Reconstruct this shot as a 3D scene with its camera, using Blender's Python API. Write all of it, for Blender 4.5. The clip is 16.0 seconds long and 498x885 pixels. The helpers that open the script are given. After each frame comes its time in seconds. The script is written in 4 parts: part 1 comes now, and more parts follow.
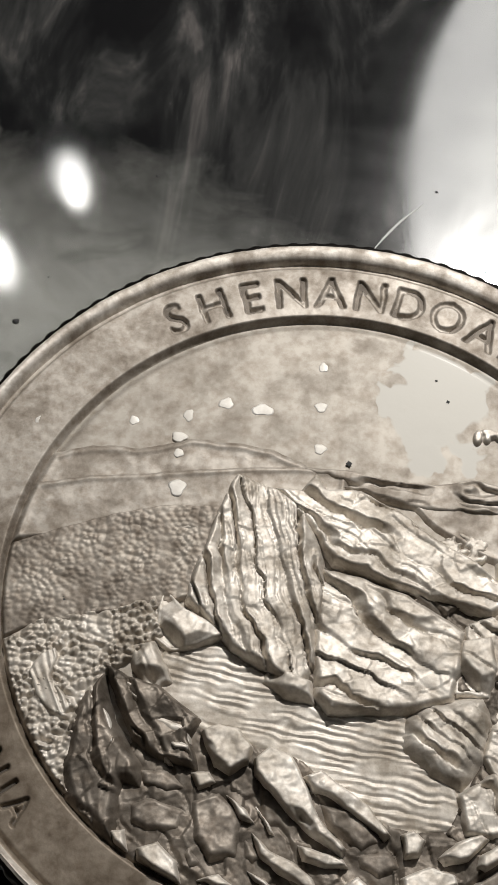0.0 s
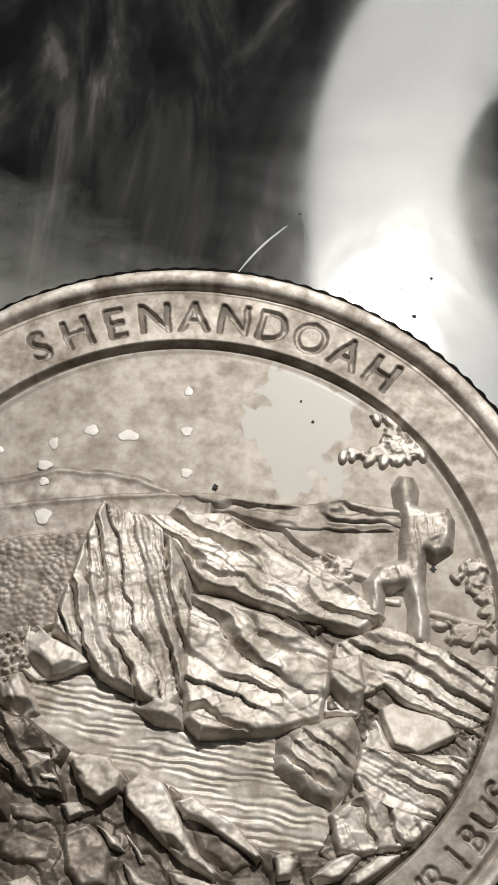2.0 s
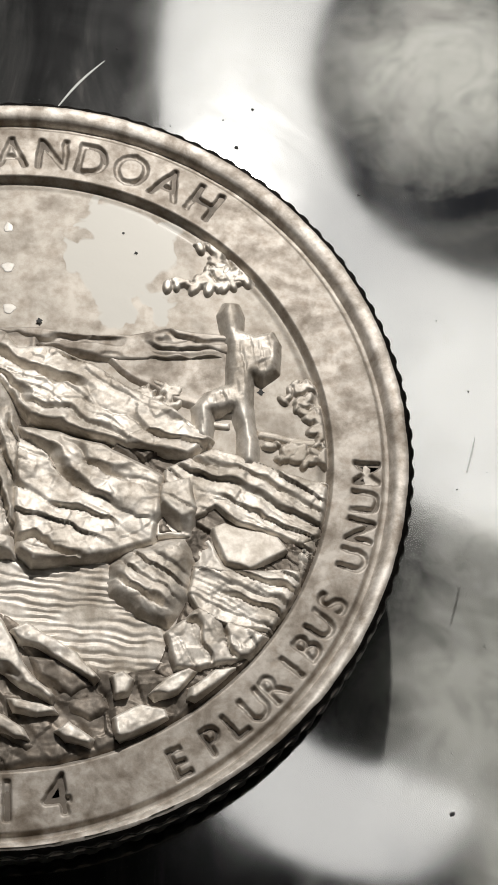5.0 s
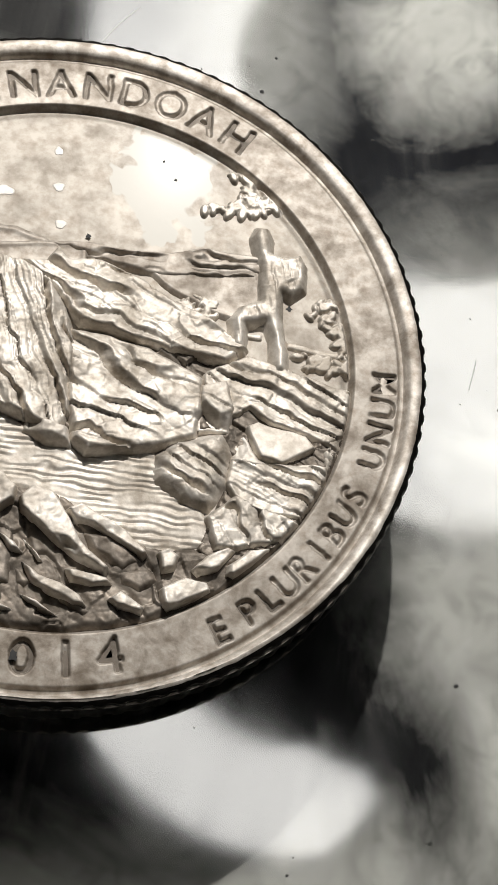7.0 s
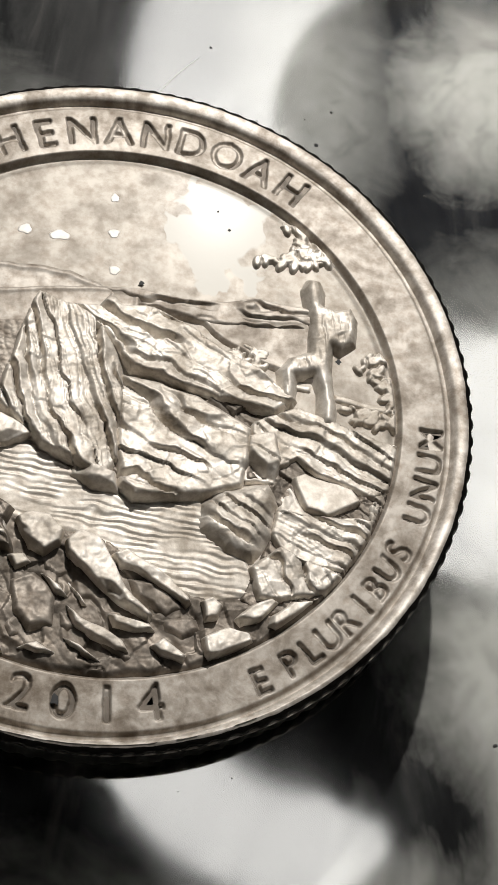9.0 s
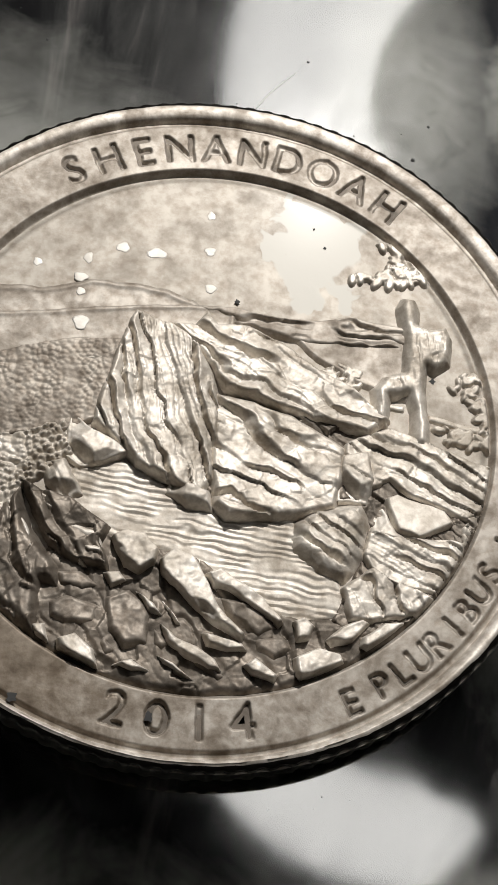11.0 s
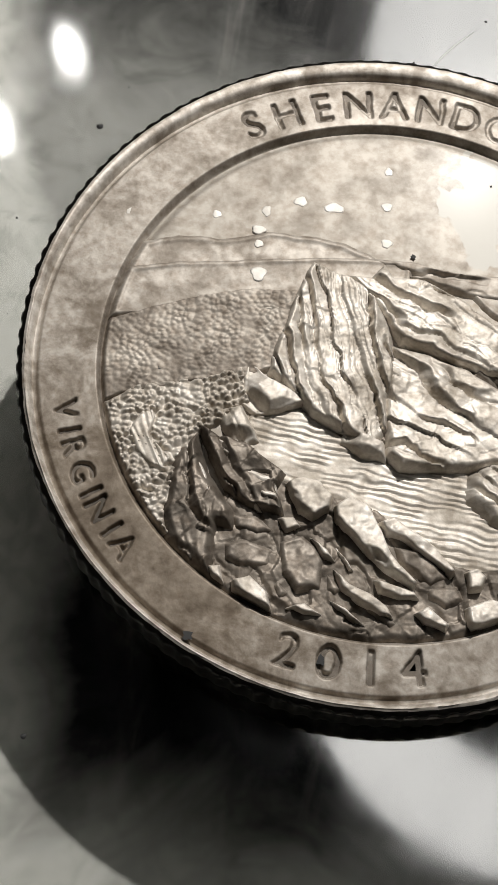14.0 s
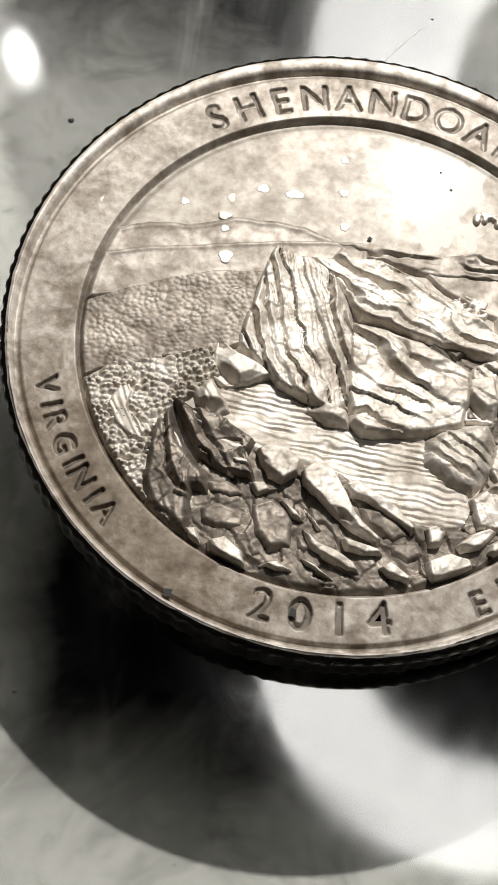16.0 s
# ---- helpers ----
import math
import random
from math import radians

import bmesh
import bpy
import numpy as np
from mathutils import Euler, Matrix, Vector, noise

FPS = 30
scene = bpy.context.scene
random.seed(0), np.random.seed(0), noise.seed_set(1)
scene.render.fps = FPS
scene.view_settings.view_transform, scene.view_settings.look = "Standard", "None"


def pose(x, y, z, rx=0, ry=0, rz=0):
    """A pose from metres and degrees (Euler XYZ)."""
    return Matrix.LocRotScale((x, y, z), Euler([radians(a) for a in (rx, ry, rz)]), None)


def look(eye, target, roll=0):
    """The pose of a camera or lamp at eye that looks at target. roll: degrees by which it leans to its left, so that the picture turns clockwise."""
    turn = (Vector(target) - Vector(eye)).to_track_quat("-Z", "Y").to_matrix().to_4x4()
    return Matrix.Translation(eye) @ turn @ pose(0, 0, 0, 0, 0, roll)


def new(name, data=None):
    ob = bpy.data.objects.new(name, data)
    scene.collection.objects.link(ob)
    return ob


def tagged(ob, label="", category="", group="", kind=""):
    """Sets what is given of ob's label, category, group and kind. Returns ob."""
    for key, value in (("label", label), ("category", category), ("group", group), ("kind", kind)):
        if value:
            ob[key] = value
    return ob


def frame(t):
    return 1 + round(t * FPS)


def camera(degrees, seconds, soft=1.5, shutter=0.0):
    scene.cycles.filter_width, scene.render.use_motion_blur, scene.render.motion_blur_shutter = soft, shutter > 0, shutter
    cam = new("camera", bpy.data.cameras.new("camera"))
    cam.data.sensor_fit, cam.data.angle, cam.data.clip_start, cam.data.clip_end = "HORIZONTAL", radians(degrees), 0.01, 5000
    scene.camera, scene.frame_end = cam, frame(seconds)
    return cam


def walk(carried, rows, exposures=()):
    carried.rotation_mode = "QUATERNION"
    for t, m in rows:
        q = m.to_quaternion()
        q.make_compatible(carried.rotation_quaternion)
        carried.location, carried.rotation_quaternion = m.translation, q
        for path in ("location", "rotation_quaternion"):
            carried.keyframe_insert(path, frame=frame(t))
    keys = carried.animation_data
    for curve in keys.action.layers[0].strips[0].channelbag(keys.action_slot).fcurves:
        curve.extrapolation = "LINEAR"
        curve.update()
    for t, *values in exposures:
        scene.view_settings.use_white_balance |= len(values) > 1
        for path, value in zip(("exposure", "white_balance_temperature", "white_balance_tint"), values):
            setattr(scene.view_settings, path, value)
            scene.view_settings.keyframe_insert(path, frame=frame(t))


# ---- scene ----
MM = 0.001
cam = camera(19.25, 16.0)
# seconds, place in millimetres, turn in degrees
PATH = [
    (0, 0.060, -16.152, 43.216, 26.617, 0.942, 4.833),
    (0.5, 0.897, -15.984, 43.041, 27.949, 1.651, 4.693),
    (1, 0.941, -15.940, 43.078, 27.788, 0.476, 3.709),
    (1.5, 1.372, -15.905, 43.165, 27.609, -0.546, 2.518),
    (2, 1.559, -16.034, 43.207, 27.532, -1.267, 1.694),
    (2.5, 1.900, -16.245, 42.898, 27.541, -2.206, 0.481),
    (3, 2.127, -16.301, 43.075, 27.038, -2.876, -0.262),
    (3.5, 2.173, -16.515, 42.917, 26.650, -3.827, -1.106),
    (4, 2.496, -16.776, 42.872, 25.734, -4.271, -1.918),
    (4.5, 2.799, -17.475, 42.469, 24.885, -4.449, -2.466),
    (5, 2.991, -18.166, 42.125, 24.089, -4.614, -2.872),
    (5.2, 2.947, -18.470, 42.004, 23.557, -4.832, -3.069),
    (7.3, -2.018, -22.682, 44.795, 24.199, -10.074, -2.905),
    (7.5, -2.012, -22.445, 44.632, 25.216, -10.585, -3.023),
    (8, -2.654, -22.468, 43.894, 26.034, -10.673, -2.017),
    (10.3, -2.573, -21.573, 46.069, 24.216, -6.742, 0.498),
    (10.5, -2.699, -21.430, 45.707, 24.221, -6.693, 0.735),
    (11, -2.743, -21.204, 45.711, 24.124, -5.952, 1.453),
    (11.5, -3.060, -21.329, 45.675, 24.112, -5.285, 2.213),
    (12, -3.208, -21.332, 45.708, 24.289, -4.404, 3.027),
    (12.5, -3.613, -21.299, 45.890, 23.895, -3.795, 3.725),
    (13, -3.896, -21.474, 45.849, 23.841, -3.141, 4.222),
    (13.5, -4.145, -21.703, 45.728, 23.791, -2.693, 4.637),
    (14, -4.200, -22.689, 45.544, 23.501, -1.974, 4.790),
    (14.5, -4.661, -23.613, 45.803, 22.693, -1.369, 4.837),
    (15, -5.012, -24.921, 46.379, 22.177, -1.791, 4.289),
    (15.5, -5.285, -25.871, 47.469, 22.736, -2.870, 3.428),
    (16, -5.010, -25.250, 47.918, 23.914, -3.523, 3.003),
]
walk(cam, [(t, pose(x * MM, y * MM, z * MM, a, b, c)) for t, x, y, z, a, b, c in PATH],
     exposures=[(0, -0.1), (3, -0.08), (5.2, 0.0), (7.3, 0.18), (8.2, 0.18), (10.3, 0.1), (13, 0.1), (14.5, 0.06), (15, 0.12), (15.5, 0.3), (16, 0.4)])

# ---------------------------------------------------------------- world and light
world = bpy.data.worlds.new("room_dark")
scene.world = world
world.use_nodes = True
world.node_tree.nodes["Background"].inputs[0].default_value = (0.9, 0.95, 1.0, 1)
world.node_tree.nodes["Background"].inputs[1].default_value = 0.035

LAMP = Vector((13.5, 57, 72)) * MM
key = new("spot_lamp_light", bpy.data.lights.new("spot_lamp_light", "SPOT"))
key.data.energy = 0.34
key.data.color = (1.0, 0.965, 0.92)
key.data.shadow_soft_size = 0.9 * MM
key.data.spot_size = radians(80)
key.data.spot_blend = 0.4
key.matrix_world = look(LAMP, (0, 0, 0))

RING_GLOW = 2.1
ARC_GLOW = 2.1
GLINT_GLOW = 6.0

# ---------------------------------------------------------------- materials


def material(name):
    m = bpy.data.materials.new(name)
    m.use_nodes = True
    return m, m.node_tree, m.node_tree.nodes["Principled BSDF"]


def node(tree, kind, **values):
    n = tree.nodes.new(kind)
    for k, v in values.items():
        if k in n.inputs:
            n.inputs[k].default_value = v
    return n


def noise_node(tree, coords, scale, detail=4.0, rough=0.55, warp=0.0):
    n = node(tree, "ShaderNodeTexNoise", Scale=scale, Detail=detail, Roughness=rough, Distortion=warp)
    tree.links.new(coords, n.inputs["Vector"])
    return n.outputs["Fac"]


def ramp_node(tree, fac, stops):
    n = tree.nodes.new("ShaderNodeValToRGB")
    while len(n.color_ramp.elements) < len(stops):
        n.color_ramp.elements.new(0.5)
    for el, (at, col) in zip(n.color_ramp.elements, stops):
        el.position = at
        el.color = (*col, 1) if len(col) == 3 else col
    tree.links.new(fac, n.inputs["Fac"])
    return n.outputs["Color"]


def mix_color(tree, fac, a, b, blend="MIX"):
    n = tree.nodes.new("ShaderNodeMix")
    n.data_type = "RGBA"
    n.blend_type = blend
    for socket, value in ((n.inputs[0], fac), (n.inputs[6], a), (n.inputs[7], b)):
        if isinstance(value, (int, float)):
            socket.default_value = value
        elif isinstance(value, tuple):
            socket.default_value = (*value, 1)
        else:
            tree.links.new(value, socket)
    return n.outputs[2]


def math_node(tree, op, a, b=0.0, clamp=False):
    n = tree.nodes.new("ShaderNodeMath")
    n.operation = op
    n.use_clamp = clamp
    for socket, value in zip(n.inputs, (a, b)):
        if isinstance(value, (int, float)):
            socket.default_value = value
        else:
            tree.links.new(value, socket)
    return n.outputs[0]


def nickel(name, light, dark, rough, bump=0.25, stain=0.5, fine=2600.0, metal=1.0, tarnish=None):
    """Worn cupronickel: grain, brown tarnish patches, scuffs."""
    m, tree, p = material(name)
    co = tree.nodes.new("ShaderNodeTexCoord").outputs["Object"]
    patches = noise_node(tree, co, 640.0, 7, 0.66, 0.35)
    specks = noise_node(tree, co, fine, 5, 0.6)
    col = mix_color(tree, ramp_node(tree, patches, [(0.38, (0, 0, 0)), (0.56, (1, 1, 1))]), dark, light)
    col = mix_color(tree, stain, col, ramp_node(tree, specks, [(0.3, (0.55, 0.5, 0.45)), (0.62, (1, 1, 1))]), "MULTIPLY")
    # brown round one centre: tarnish blotches plus a painted falloff of light
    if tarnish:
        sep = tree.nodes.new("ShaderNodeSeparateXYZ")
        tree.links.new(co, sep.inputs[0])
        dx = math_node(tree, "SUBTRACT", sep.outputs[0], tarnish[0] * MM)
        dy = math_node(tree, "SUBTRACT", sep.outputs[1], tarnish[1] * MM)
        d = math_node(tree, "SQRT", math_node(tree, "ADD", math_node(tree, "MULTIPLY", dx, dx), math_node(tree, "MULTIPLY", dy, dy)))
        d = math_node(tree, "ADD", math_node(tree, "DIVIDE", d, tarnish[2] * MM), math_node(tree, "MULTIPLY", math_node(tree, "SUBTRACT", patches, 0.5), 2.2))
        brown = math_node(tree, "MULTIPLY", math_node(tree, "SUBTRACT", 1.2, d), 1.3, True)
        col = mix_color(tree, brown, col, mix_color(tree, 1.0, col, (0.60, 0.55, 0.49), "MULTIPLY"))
    tree.links.new(col, p.inputs["Base Color"])
    p.inputs["Metallic"].default_value = metal
    r = ramp_node(tree, patches, [(0.3, (rough + 0.1,) * 3), (0.7, (rough - 0.06,) * 3)])
    tree.links.new(r, p.inputs["Roughness"])
    b = node(tree, "ShaderNodeBump", Strength=bump, Distance=0.03 * MM)
    tree.links.new(mix_color(tree, 0.5, patches, specks), b.inputs["Height"])
    grain = node(tree, "ShaderNodeBump", Strength=0.35, Distance=0.012 * MM)
    tree.links.new(noise_node(tree, co, 6500.0, 4, 0.6), grain.inputs["Height"])
    tree.links.new(b.outputs["Normal"], grain.inputs["Normal"])
    tree.links.new(grain.outputs["Normal"], p.inputs["Normal"])
    return m


NICKEL = nickel("worn_nickel", (0.50, 0.46, 0.41), (0.32, 0.282, 0.238), 0.60, 0.4, 0.9, 2600.0, 0.45)
# darker to lower left: real blotches, and weaker light put into the colour
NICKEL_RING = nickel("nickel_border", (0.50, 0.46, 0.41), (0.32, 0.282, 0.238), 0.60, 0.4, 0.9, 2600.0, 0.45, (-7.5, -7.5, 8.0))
NICKEL_ROCK = nickel("nickel_rock", (0.74, 0.695, 0.63), (0.44, 0.395, 0.335), 0.56, 0.35, 0.7, 3200.0, 0.4)
NICKEL_STONE = nickel("nickel_boulder", (0.80, 0.755, 0.69), (0.58, 0.53, 0.46), 0.58, 0.35, 0.7, 3200.0, 0.35)
# next two: browning plus the boulders' shaded faces, put into darker nickel
NICKEL_DARK = nickel("nickel_browned_shaded", (0.25, 0.218, 0.183), (0.10, 0.085, 0.069), 0.55, 0.4, 0.9, 2600.0, 0.55)
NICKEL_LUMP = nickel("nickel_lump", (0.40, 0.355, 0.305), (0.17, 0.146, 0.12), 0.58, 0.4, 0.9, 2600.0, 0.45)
NICKEL_BROWN = nickel("nickel_slope", (0.42, 0.378, 0.328), (0.24, 0.207, 0.172), 0.6, 0.4, 0.9, 2600.0, 0.45)
# recess colour: tarnish together with the shade inside sunk letters
NICKEL_DULL = nickel("nickel_tarnish_recess_shade", (0.17, 0.146, 0.121), (0.09, 0.077, 0.063), 0.6, 0.4, 0.5, 2600.0, 0.5)
NICKEL_RIM = nickel("nickel_rim", (0.78, 0.735, 0.675), (0.42, 0.376, 0.325), 0.58, 0.6, 0.9, 2600.0, 0.4)
# almost black: grime plus the shade on the coin's side, in one colour
NICKEL_EDGE = nickel("nickel_edge_grime_shade", (0.035, 0.032, 0.029), (0.018, 0.016, 0.015), 0.45, 0.4)
NICKEL_SPOT = nickel("nickel_clean_spot", (0.76, 0.735, 0.69), (0.66, 0.63, 0.58), 0.60, 0.08, 0.2, 2600.0, 0.4)


def field_metal():
    """The coin's sky: tarnished, with one cleaner patch that has a wavy border."""
    m, tree, p = material("nickel_field")
    co = tree.nodes.new("ShaderNodeTexCoord").outputs["Object"]
    patches = noise_node(tree, co, 760.0, 7, 0.64, 0.3)
    specks = noise_node(tree, co, 2400.0, 5, 0.6)
    edge = noise_node(tree, co, 560.0, 3, 0.5, 0.4)
    sep = tree.nodes.new("ShaderNodeSeparateXYZ")
    tree.links.new(co, sep.inputs[0])
    dx = math_node(tree, "MULTIPLY", math_node(tree, "SUBTRACT", sep.outputs[0], 3.5 * MM), 1 / (1.9 * MM))
    dy = math_node(tree, "MULTIPLY", math_node(tree, "SUBTRACT", sep.outputs[1], 6.6 * MM), 1 / (2.3 * MM))
    d = math_node(tree, "ADD", math_node(tree, "MULTIPLY", dx, dx), math_node(tree, "MULTIPLY", dy, dy))
    d = math_node(tree, "ADD", d, math_node(tree, "MULTIPLY", math_node(tree, "SUBTRACT", edge, 0.5), 3.4))
    clean = ramp_node(tree, d, [(0.88, (1, 1, 1)), (0.97, (0, 0, 0))])
    tarnish = mix_color(tree, ramp_node(tree, patches, [(0.40, (0, 0, 0)), (0.55, (1, 1, 1))]), (0.36, 0.325, 0.28), (0.46, 0.424, 0.374))
    tarnish = mix_color(tree, 0.85, tarnish, ramp_node(tree, specks, [(0.3, (0.6, 0.55, 0.5)), (0.6, (1, 1, 1))]), "MULTIPLY")
    tree.links.new(mix_color(tree, clean, tarnish, (0.45, 0.435, 0.40)), p.inputs["Base Color"])
    p.inputs["Metallic"].default_value = 0.4
    worn = ramp_node(tree, patches, [(0.3, (0.66,) * 3), (0.7, (0.57,) * 3)])
    tree.links.new(mix_color(tree, clean, worn, (0.62, 0.62, 0.62)), p.inputs["Roughness"])
    p.inputs["Coat Weight"].default_value = 0.03
    p.inputs["Coat Roughness"].default_value = 0.17
    b = node(tree, "ShaderNodeBump", Strength=0.3, Distance=0.03 * MM)
    tree.links.new(mix_color(tree, 0.5, patches, specks), b.inputs["Height"])
    tree.links.new(b.outputs["Normal"], p.inputs["Normal"])
    return m


NICKEL_FIELD = field_metal()


def plain(name, col, rough, grain=60.0, metal=0.0):
    m, tree, p = material(name)
    co = tree.nodes.new("ShaderNodeTexCoord").outputs["Object"]
    n = noise_node(tree, co, grain, 5, 0.6)
    tree.links.new(mix_color(tree, n, tuple(c * 0.75 for c in col), tuple(min(1, c * 1.2) for c in col)), p.inputs["Base Color"])
    p.inputs["Roughness"].default_value = rough
    p.inputs["Metallic"].default_value = metal
    return m


def glow(name, col, strength):
    m, tree, p = material(name)
    p.inputs["Base Color"].default_value = (*col, 1)
    p.inputs["Emission Color"].default_value = (*col, 1)
    p.inputs["Emission Strength"].default_value = strength
    return m


def coated_glass():
    """A clear sheet with a half-mirror coating."""
    m, tree, p = material("coated_glass")
    co = tree.nodes.new("ShaderNodeTexCoord").outputs["Object"]
    gloss = node(tree, "ShaderNodeBsdfGlossy", Roughness=0.045)
    smear = noise_node(tree, co, 130.0, 5, 0.6, 1.5)
    tree.links.new(ramp_node(tree, smear, [(0.35, (0.045,) * 3), (0.7, (0.10,) * 3)]), gloss.inputs["Roughness"])
    clear = node(tree, "ShaderNodeBsdfTransparent")
    clear.inputs["Color"].default_value = (0.97, 0.98, 0.97, 1)
    mix = tree.nodes.new("ShaderNodeMixShader")
    mix.inputs[0].default_value = 0.34
    tree.links.new(clear.outputs[0], mix.inputs[1])
    tree.links.new(gloss.outputs[0], mix.inputs[2])
    tree.links.new(mix.outputs[0], tree.nodes["Material Output"].inputs["Surface"])
    return m


# reflected haze painted pale: centre, half sizes in millimetres, raggedness, strength
PAINTED_HAZE = [(-11.0, 8.8, 12.5, 10.5, 0.7, 0.5), (8.3, 18.0, 4.0, 8.0, 0.6, 0.45), (17.0, 18.3, 5.5, 5.2, 1.0, 0.85), (16.5, 4.0, 6.0, 7.0, 0.8, 0.5), (15.5, -7.0, 4.8, 5.2, 0.9, 0.75)]


def light_painted_board():
    """Cloudy, streaked grey board; its dark far part and pale patches are painted light."""
    m, tree, p = material("light_painted_board")
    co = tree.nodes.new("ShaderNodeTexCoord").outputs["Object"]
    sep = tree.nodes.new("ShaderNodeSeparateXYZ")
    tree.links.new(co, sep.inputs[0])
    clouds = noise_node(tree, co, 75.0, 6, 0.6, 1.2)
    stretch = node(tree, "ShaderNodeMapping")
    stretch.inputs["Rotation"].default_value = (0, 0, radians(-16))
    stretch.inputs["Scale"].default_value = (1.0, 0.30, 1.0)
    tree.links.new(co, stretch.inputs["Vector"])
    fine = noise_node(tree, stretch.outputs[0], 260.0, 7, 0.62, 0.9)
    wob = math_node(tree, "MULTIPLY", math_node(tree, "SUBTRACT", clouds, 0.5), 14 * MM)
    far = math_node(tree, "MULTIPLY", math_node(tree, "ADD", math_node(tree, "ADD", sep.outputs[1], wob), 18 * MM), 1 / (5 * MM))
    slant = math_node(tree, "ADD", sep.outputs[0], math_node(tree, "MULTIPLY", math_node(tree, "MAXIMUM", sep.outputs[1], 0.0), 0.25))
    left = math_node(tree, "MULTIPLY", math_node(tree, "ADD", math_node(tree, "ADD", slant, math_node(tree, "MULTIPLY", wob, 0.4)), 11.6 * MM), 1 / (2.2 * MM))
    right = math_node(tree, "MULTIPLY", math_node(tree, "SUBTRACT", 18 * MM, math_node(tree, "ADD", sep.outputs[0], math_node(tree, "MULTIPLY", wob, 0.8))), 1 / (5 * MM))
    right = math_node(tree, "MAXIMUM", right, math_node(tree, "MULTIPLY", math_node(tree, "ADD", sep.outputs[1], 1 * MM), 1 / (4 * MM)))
    # darkness of reflections and of the coin's shadow, painted into the board colour
    painted_dim = math_node(tree, "MINIMUM", math_node(tree, "MINIMUM", far, left), right)
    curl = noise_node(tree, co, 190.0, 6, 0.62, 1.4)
    for cx, cy, rx, ry, ragged, much in PAINTED_HAZE:
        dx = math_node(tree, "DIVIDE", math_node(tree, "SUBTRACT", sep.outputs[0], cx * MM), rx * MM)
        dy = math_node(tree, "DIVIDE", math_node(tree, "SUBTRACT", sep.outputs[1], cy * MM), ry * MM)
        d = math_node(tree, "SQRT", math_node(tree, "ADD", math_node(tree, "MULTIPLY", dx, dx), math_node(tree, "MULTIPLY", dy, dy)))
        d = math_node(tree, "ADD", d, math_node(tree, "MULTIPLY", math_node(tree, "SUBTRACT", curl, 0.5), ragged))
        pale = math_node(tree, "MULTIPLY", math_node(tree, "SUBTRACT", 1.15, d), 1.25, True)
        painted_dim = math_node(tree, "MINIMUM", painted_dim, math_node(tree, "SUBTRACT", 1.0, math_node(tree, "MULTIPLY", pale, much)))
    painted_dim = ramp_node(tree, painted_dim, [(0.0, (0, 0, 0)), (1.0, (1, 1, 1))])
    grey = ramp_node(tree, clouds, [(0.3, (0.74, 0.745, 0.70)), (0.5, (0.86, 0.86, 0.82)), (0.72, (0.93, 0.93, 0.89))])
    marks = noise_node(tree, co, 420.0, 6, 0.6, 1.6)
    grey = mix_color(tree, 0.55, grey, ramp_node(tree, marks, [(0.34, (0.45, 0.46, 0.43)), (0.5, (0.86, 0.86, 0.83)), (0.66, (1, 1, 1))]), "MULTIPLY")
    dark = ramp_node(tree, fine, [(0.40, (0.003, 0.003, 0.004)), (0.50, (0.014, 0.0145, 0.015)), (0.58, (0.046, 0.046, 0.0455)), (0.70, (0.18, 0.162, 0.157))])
    tree.links.new(mix_color(tree, painted_dim, grey, dark), p.inputs["Base Color"])
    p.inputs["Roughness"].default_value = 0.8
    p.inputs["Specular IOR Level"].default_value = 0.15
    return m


GLASS = coated_glass()
BOARD = light_painted_board()
DUST = plain("dark_dust", (0.05, 0.05, 0.05), 0.9, 3000)
SCRATCH = plain("pale_scratch", (0.55, 0.56, 0.54), 0.6, 3000)
PAINT = plain("room_paint", (0.012, 0.012, 0.0125), 0.9, 3)
BLACK = plain("black_plastic", (0.02, 0.02, 0.022), 0.5, 80)
BLUE = plain("blue_black_cloth", (0.035, 0.055, 0.12), 0.9, 60)
WHITE_GLOW = glow("ring_tube_glow", (1.0, 0.985, 0.95), RING_GLOW)
ARC_WHITE = glow("arc_tube_glow", (1.0, 0.985, 0.95), ARC_GLOW)
SPARK = glow("bulb_glow", (1.0, 0.98, 0.95), GLINT_GLOW)

# ---------------------------------------------------------------- mesh helpers


def mesh_object(name, verts, faces, mat, parent=None, label="", smooth=True):
    """One mesh from coordinates in millimetres."""
    me = bpy.data.meshes.new(name)
    v = np.asarray(verts, dtype=float) * MM
    me.from_pydata(v.tolist() if len(v) < 5000 else v, [], faces)
    if smooth:
        me.shade_smooth()
    me.update()
    ob = new(name, me)
    if mat:
        me.materials.append(mat)
    if parent:
        ob.parent = parent
    if label:
        ob["label"] = label
    return ob


def part(name, bm, mat, parent, label=""):
    me = bpy.data.meshes.new(name)
    bm.to_mesh(me)
    bm.free()
    me.materials.append(mat)
    ob = new(name, me)
    ob.parent = parent
    if label:
        ob["label"] = label
    return ob


def lathe(profile, seg, wave=None):
    """Verts and faces of a profile of (radius, height) turned round z."""
    a = np.arange(seg) * 2 * math.pi / seg
    verts, faces = [], []
    for k, (r, z) in enumerate(profile):
        rr = r + (wave(a, k) if wave else 0)
        verts.append(np.c_[rr * np.cos(a), rr * np.sin(a), np.full(seg, z)])
    for k in range(len(profile) - 1):
        for i in range(seg):
            j = (i + 1) % seg
            faces.append((k * seg + i, k * seg + j, (k + 1) * seg + j, (k + 1) * seg + i))
    return np.concatenate(verts), faces


